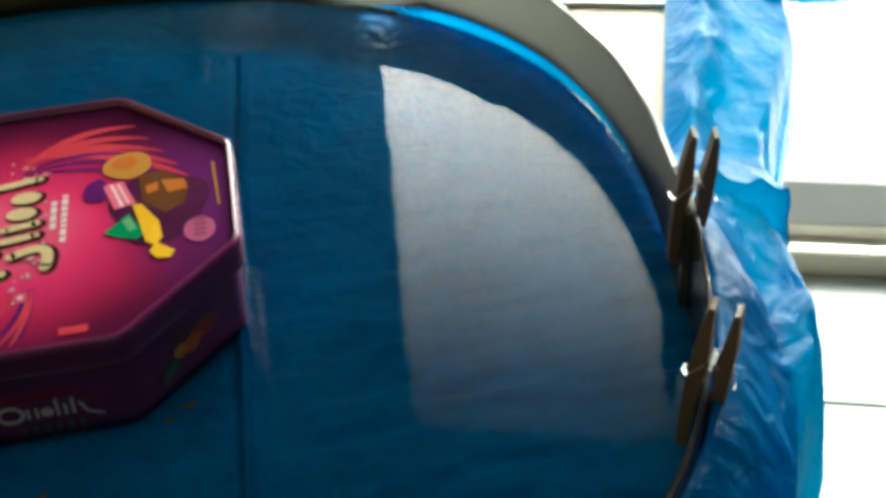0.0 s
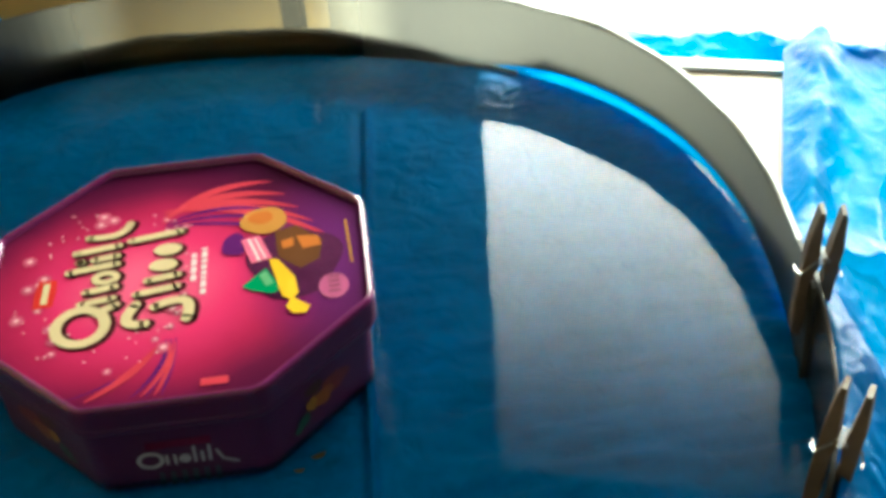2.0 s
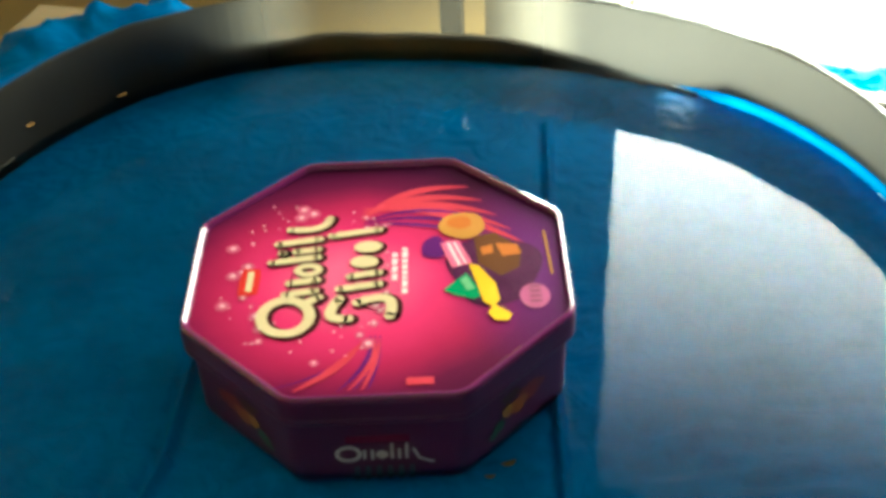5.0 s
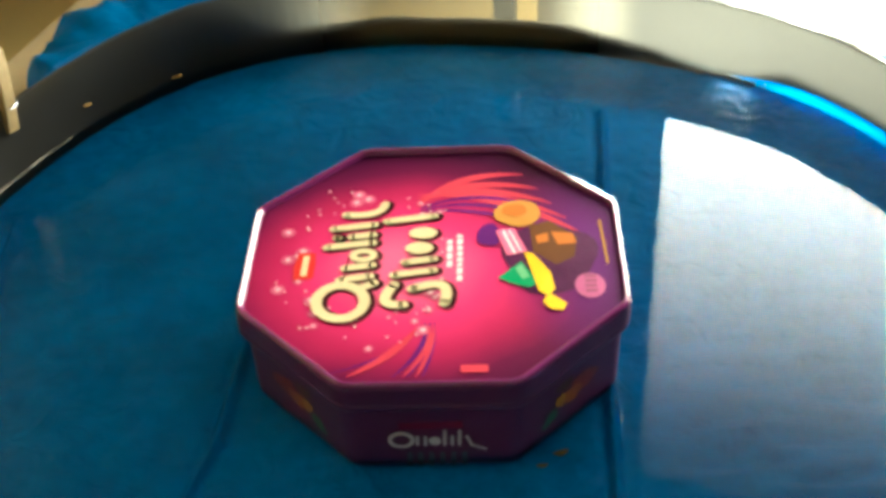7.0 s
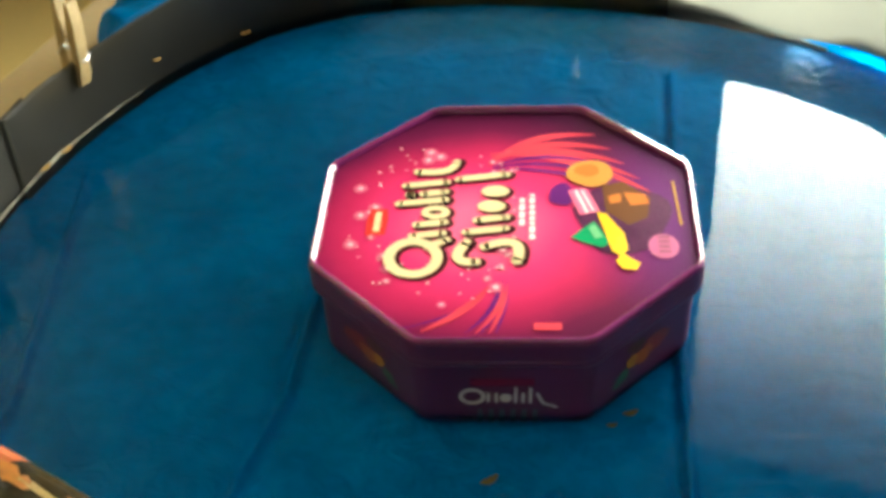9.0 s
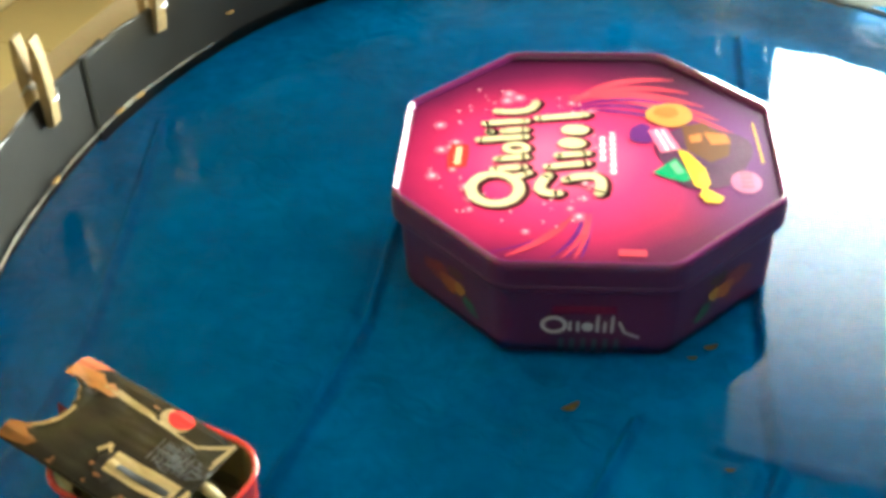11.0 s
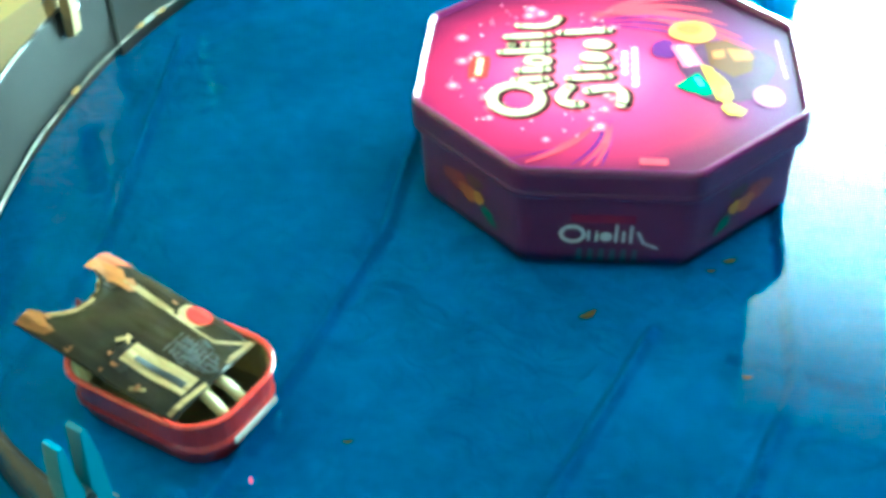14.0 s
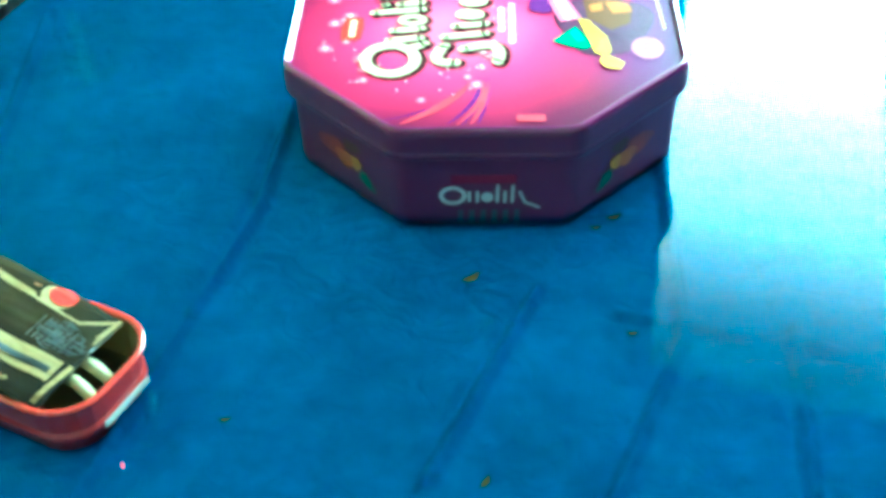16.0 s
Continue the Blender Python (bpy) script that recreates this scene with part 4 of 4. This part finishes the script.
me.from_pydata(verts, [], faces)
for p in me.polygons:
    p.use_smooth = True
me.materials.append(CAN_BLACK)
roof = new("roof", me)
roof.parent = boat
roof.matrix_basis = ROOF
sol = roof.modifiers.new("thickness", "SOLIDIFY")
sol.thickness, sol.offset = 0.0006, -1
tagged(roof, "torn black printed sheet of can metal")


def roof_height(x, y):
    return 0.0035 * math.cos(y / 0.036 * 1.35) + 0.0012 * noise.noise(Vector((x * 70, y * 70, 3))) + 0.0010 * abs(noise.noise(Vector((x * 40, y * 150, 6)))) \
        - 0.003 * max(0, abs(y) - 0.03) / 0.006


def on_roof(name, outlines, mat, lift=0.0006, label=""):
    """Print that follows the bent roof."""
    bm = bmesh.new()
    for pts in outlines:
        bm.faces.new([bm.verts.new((p[0], p[1], 0)) for p in pts])
    bmesh.ops.triangulate(bm, faces=bm.faces)
    for _ in range(5):
        bmesh.ops.subdivide_edges(bm, edges=[e for e in bm.edges if e.calc_length() > 0.0022], cuts=1)
        bmesh.ops.triangulate(bm, faces=bm.faces)
    for v in bm.verts:
        v.co.z = roof_height(v.co.x, v.co.y) + lift
    ob = part(name, bm, mat, roof, label)
    return ob


arc = [(-0.0515 + stern_bite(y), y) for y in (-0.0225 + 0.039 * i / 16 for i in range(17))]
on_roof("cream_ring", [ribbon(arc, 0.0024)], CAN_CREAM, 0.0011, "cream printed ring round the bite in the edge")
SCORCH = surface("scorched_orange_print", (0.36, 0.125, 0.012), rough=0.45, vary=0.45, scale=300)
on_roof("torn_orange_edge", [[(-0.0535, 0.015), (-0.046, 0.0165), (-0.040, 0.014), (-0.033, 0.0175), (-0.022, 0.017), (-0.018, 0.022), (-0.027, 0.026), (-0.030, 0.0235), (-0.036, 0.028), (-0.054, 0.026)]], SCORCH, 0.0008, "scorched orange torn corner")
on_roof("torn_red_edge", [[(-0.054, 0.025), (-0.042, 0.027), (-0.034, 0.0355), (-0.0535, 0.0355)]], surface("faded_red_print", (0.40, 0.09, 0.025), rough=0.4, vary=0.4, scale=200), 0.0010, "faded red torn corner")
on_roof("torn_orange_corner", [[(-0.054, -0.026), (-0.047, -0.0225), (-0.040, -0.027), (-0.033, -0.0285), (-0.036, -0.033), (-0.046, -0.0345), (-0.054, -0.0355)]], SCORCH, 0.0008)
on_roof("cream_half_disc", [disc(0.016, 0.0265, 0.0095, 0.0085)], CAN_CREAM, 0.0007, "small printed cream disc")
on_roof("red_half_disc", [disc(0.018, 0.0285, 0.0078, 0.0065)], RED_INK, 0.0012, "small printed red disc")
for a, b, w in (((-0.030, 0.0215), (0.036, 0.0175), 0.0016), ((0.036, 0.017), (0.052, 0.030), 0.0020), ((0.051, 0.010), (0.053, 0.034), 0.0016),
                ((0.022, -0.033), (0.030, -0.030), 0.002), ((0.049, -0.034), (0.052, -0.008), 0.0030), ((-0.022, 0.0235), (0.006, 0.0205), 0.0026), ((0.0505, 0.014), (0.0525, 0.034), 0.0030), ((-0.004, -0.014), (0.001, -0.007), 0.0024), ((-0.002, -0.007), (0.003, -0.012), 0.0018)):
    on_roof("cream_line", [ribbon([a, b], w)], CAN_CREAM, 0.0010, "worn cream printed line")
# metallic glare on the roof, laid on as a grey patch
on_roof("roof_glare_patch", [[(0.020, 0.000), (0.024, 0.014), (0.034, 0.016), (0.047, 0.010), (0.052, 0.002), (0.045, -0.004), (0.031, -0.006)]],
        surface("grey_roof_glare", (0.13, 0.13, 0.13), rough=0.32, metal=0.6, vary=0.5, scale=500), 0.0006, "grey patch standing in for glare on the roof")
on_roof("label_box", [[(0.006, -0.023), (0.006, -0.009), (0.047, -0.008), (0.047, -0.022)]], CAN_CREAM, 0.0009, "cream printed box")
on_roof("label_dark", [[(0.012, -0.0190), (0.012, -0.0150), (0.044, -0.0140), (0.044, -0.0180)]], LABEL_DARK, 0.0013)
on_roof("small_print", [ribbon([(0.020 + 0.0034 * i, -0.004), (0.020 + 0.0034 * i, 0.012)], 0.0009) for i in range(7)], surface("worn_grey_print", (0.075, 0.065, 0.05), rough=0.4, vary=0.4, scale=300), 0.0008, "small worn grey print")
on_roof("rust_specks", [disc(random.uniform(-0.045, 0.03), random.choice((-1, 1)) * random.uniform(0.020, 0.034), random.uniform(0.0008, 0.0026), random.uniform(0.0006, 0.0016), 8, wob=0.2) for _ in range(16)],
        surface("orange_scorch", (0.34, 0.13, 0.03), rough=0.5, vary=0.4, scale=300), 0.0011, "orange scorch marks")["kind"] = "stuff"

for y0, y1 in ((-0.006, -0.011), (0.006, 0.003)):
    bm = bmesh.new()
    tube(bm, [(0.018, y0, 0.029), (0.034, (y0 + y1) / 2, 0.0285), (0.046, y1, 0.023)], 0.0033, 12)
    part("straw", bm, STRAW, boat, "yellowed drinking straw of the steam engine", True)
bm = bmesh.new()
loft(bm, [[(x, y, z + 0.0008 * s) for x, y, z in ((-0.054, 0.006, 0.014), (-0.054, 0.008, 0.033), (-0.082, 0.014, 0.031), (-0.082, 0.011, 0.013))] for s in (0, 1)], (True, True))
for v in bm.verts:
    v.co.y += 0.0006 * (1 if v.index % 2 else -1)
tab = part("tab", bm, HULL_RED, boat, "red tab standing out from the stern")
bm = bmesh.new()
for s in (-1, 1):
    bm.faces.new([bm.verts.new(p) for p in ((-0.060, 0.0088 + 0.0022 * s, 0.018), (-0.060, 0.0098 + 0.0022 * s, 0.029), (-0.078, 0.0133 + 0.0022 * s, 0.028), (-0.078, 0.0118 + 0.0022 * s, 0.017))])
part("tab_print", bm, LABEL_DARK, tab, "dark printed patch")
# printed code on the long side, paper strip on the bow end
bm = bmesh.new()
box(bm, (-0.030, HW - 0.0036, 0.0145), (-0.008, HW - 0.0028, 0.0285))
part("side_label", bm, LABEL_WHITE, hull, "white printed label")
bm = bmesh.new()
for i in range(8):
    x = -0.029 + 0.0026 * i
    box(bm, (x, HW - 0.0029, 0.016), (x + random.uniform(0.0006, 0.0015), HW - 0.0025, 0.0285))
part("label_bars", bm, LABEL_DARK, hull)
bm = bmesh.new()
box(bm, (HL - 0.0032, -0.015, 0.0065), (HL - 0.0022, 0.021, 0.0115), None, 0.0003)
part("bow_label", bm, LABEL_WHITE, hull, "worn white paper strip")

# ---- scraps on the sheet and in the water ----
def scrap(x, y, z, s, turn, mat, label, cat="leaf scrap"):
    bm = bmesh.new()
    top = [(1.9 * s * math.cos(a) * (1 + 0.2 * math.sin(3 * a)), 0.8 * s * math.sin(a), 0.25 * s * math.cos(2 * a)) for a in (2 * math.pi * i / 9 for i in range(9))]
    loft(bm, [[(px, py, pz - 0.0005) for px, py, pz in top], top], (True, True))
    ob = mesh_object("scrap", bm, mat)
    ob.matrix_basis = pose(x, y, z, 0, 0, turn)
    return tagged(ob, label, cat, "scraps in the water")


for x, y, s, turn in ((-0.008, -0.16, 0.0032, 35), (0.077, -0.105, 0.0026, 20), (0.079, -0.207, 0.0016, 0), (-0.133, -0.268, 0.0017, 10), (0.0, -0.308, 0.0022, 60), (0.065, -0.116, 0.0018, 5)):
    scrap(x, y, floor_height(x, y) + 0.0018, s, turn, DRY_LEAF, "small dry yellow leaf scrap lying under the water")
for d, z, s in ((125, 0.004, 0.0026), (155, 0.002, 0.003), (159, 0.003, 0.0028), (173.5, 0.003, 0.003), (138, 0.02, 0.002)):
    p = rim_point(d, z, -0.0015)
    scrap(p.x, p.y, p.z, s, d + 90, DRY_LEAF, "small dry yellow leaf scrap stuck to the pool wall")
# reflection of the boat's bow, laid on the water as a pink shape
scrap(-0.176, -0.306, 0.0006, 0.0012, -70, PINK_INK, "small pink shape standing in for the bow's reflection", "paper scrap")

# ---- floor tiles ----
tb = bmesh.new()
box(tb, (-0.148, -0.148, -0.008), (0.148, 0.148, 0.0), None, 0.0015)
tm = bpy.data.meshes.new("floor_tile")
tb.to_mesh(tm)
tb.free()
tm.materials.append(TILE)
for i in range(-1, 8):
    for j in range(-4, 4):
        cx, cq = 0.035 + 0.303 * i, WALL_Q - 0.02 - 0.152 - 0.303 * j - 0.303
        if cx - 0.15 < WALL_P or cx + 0.15 > 2.5 or cq + 0.15 > WALL_Q - 0.01:
            continue
        ob = new("floor_tile", tm)
        ob.parent = floor
        ob.matrix_basis = ROOM @ Matrix.Translation((cx, cq, FLOOR_Z))
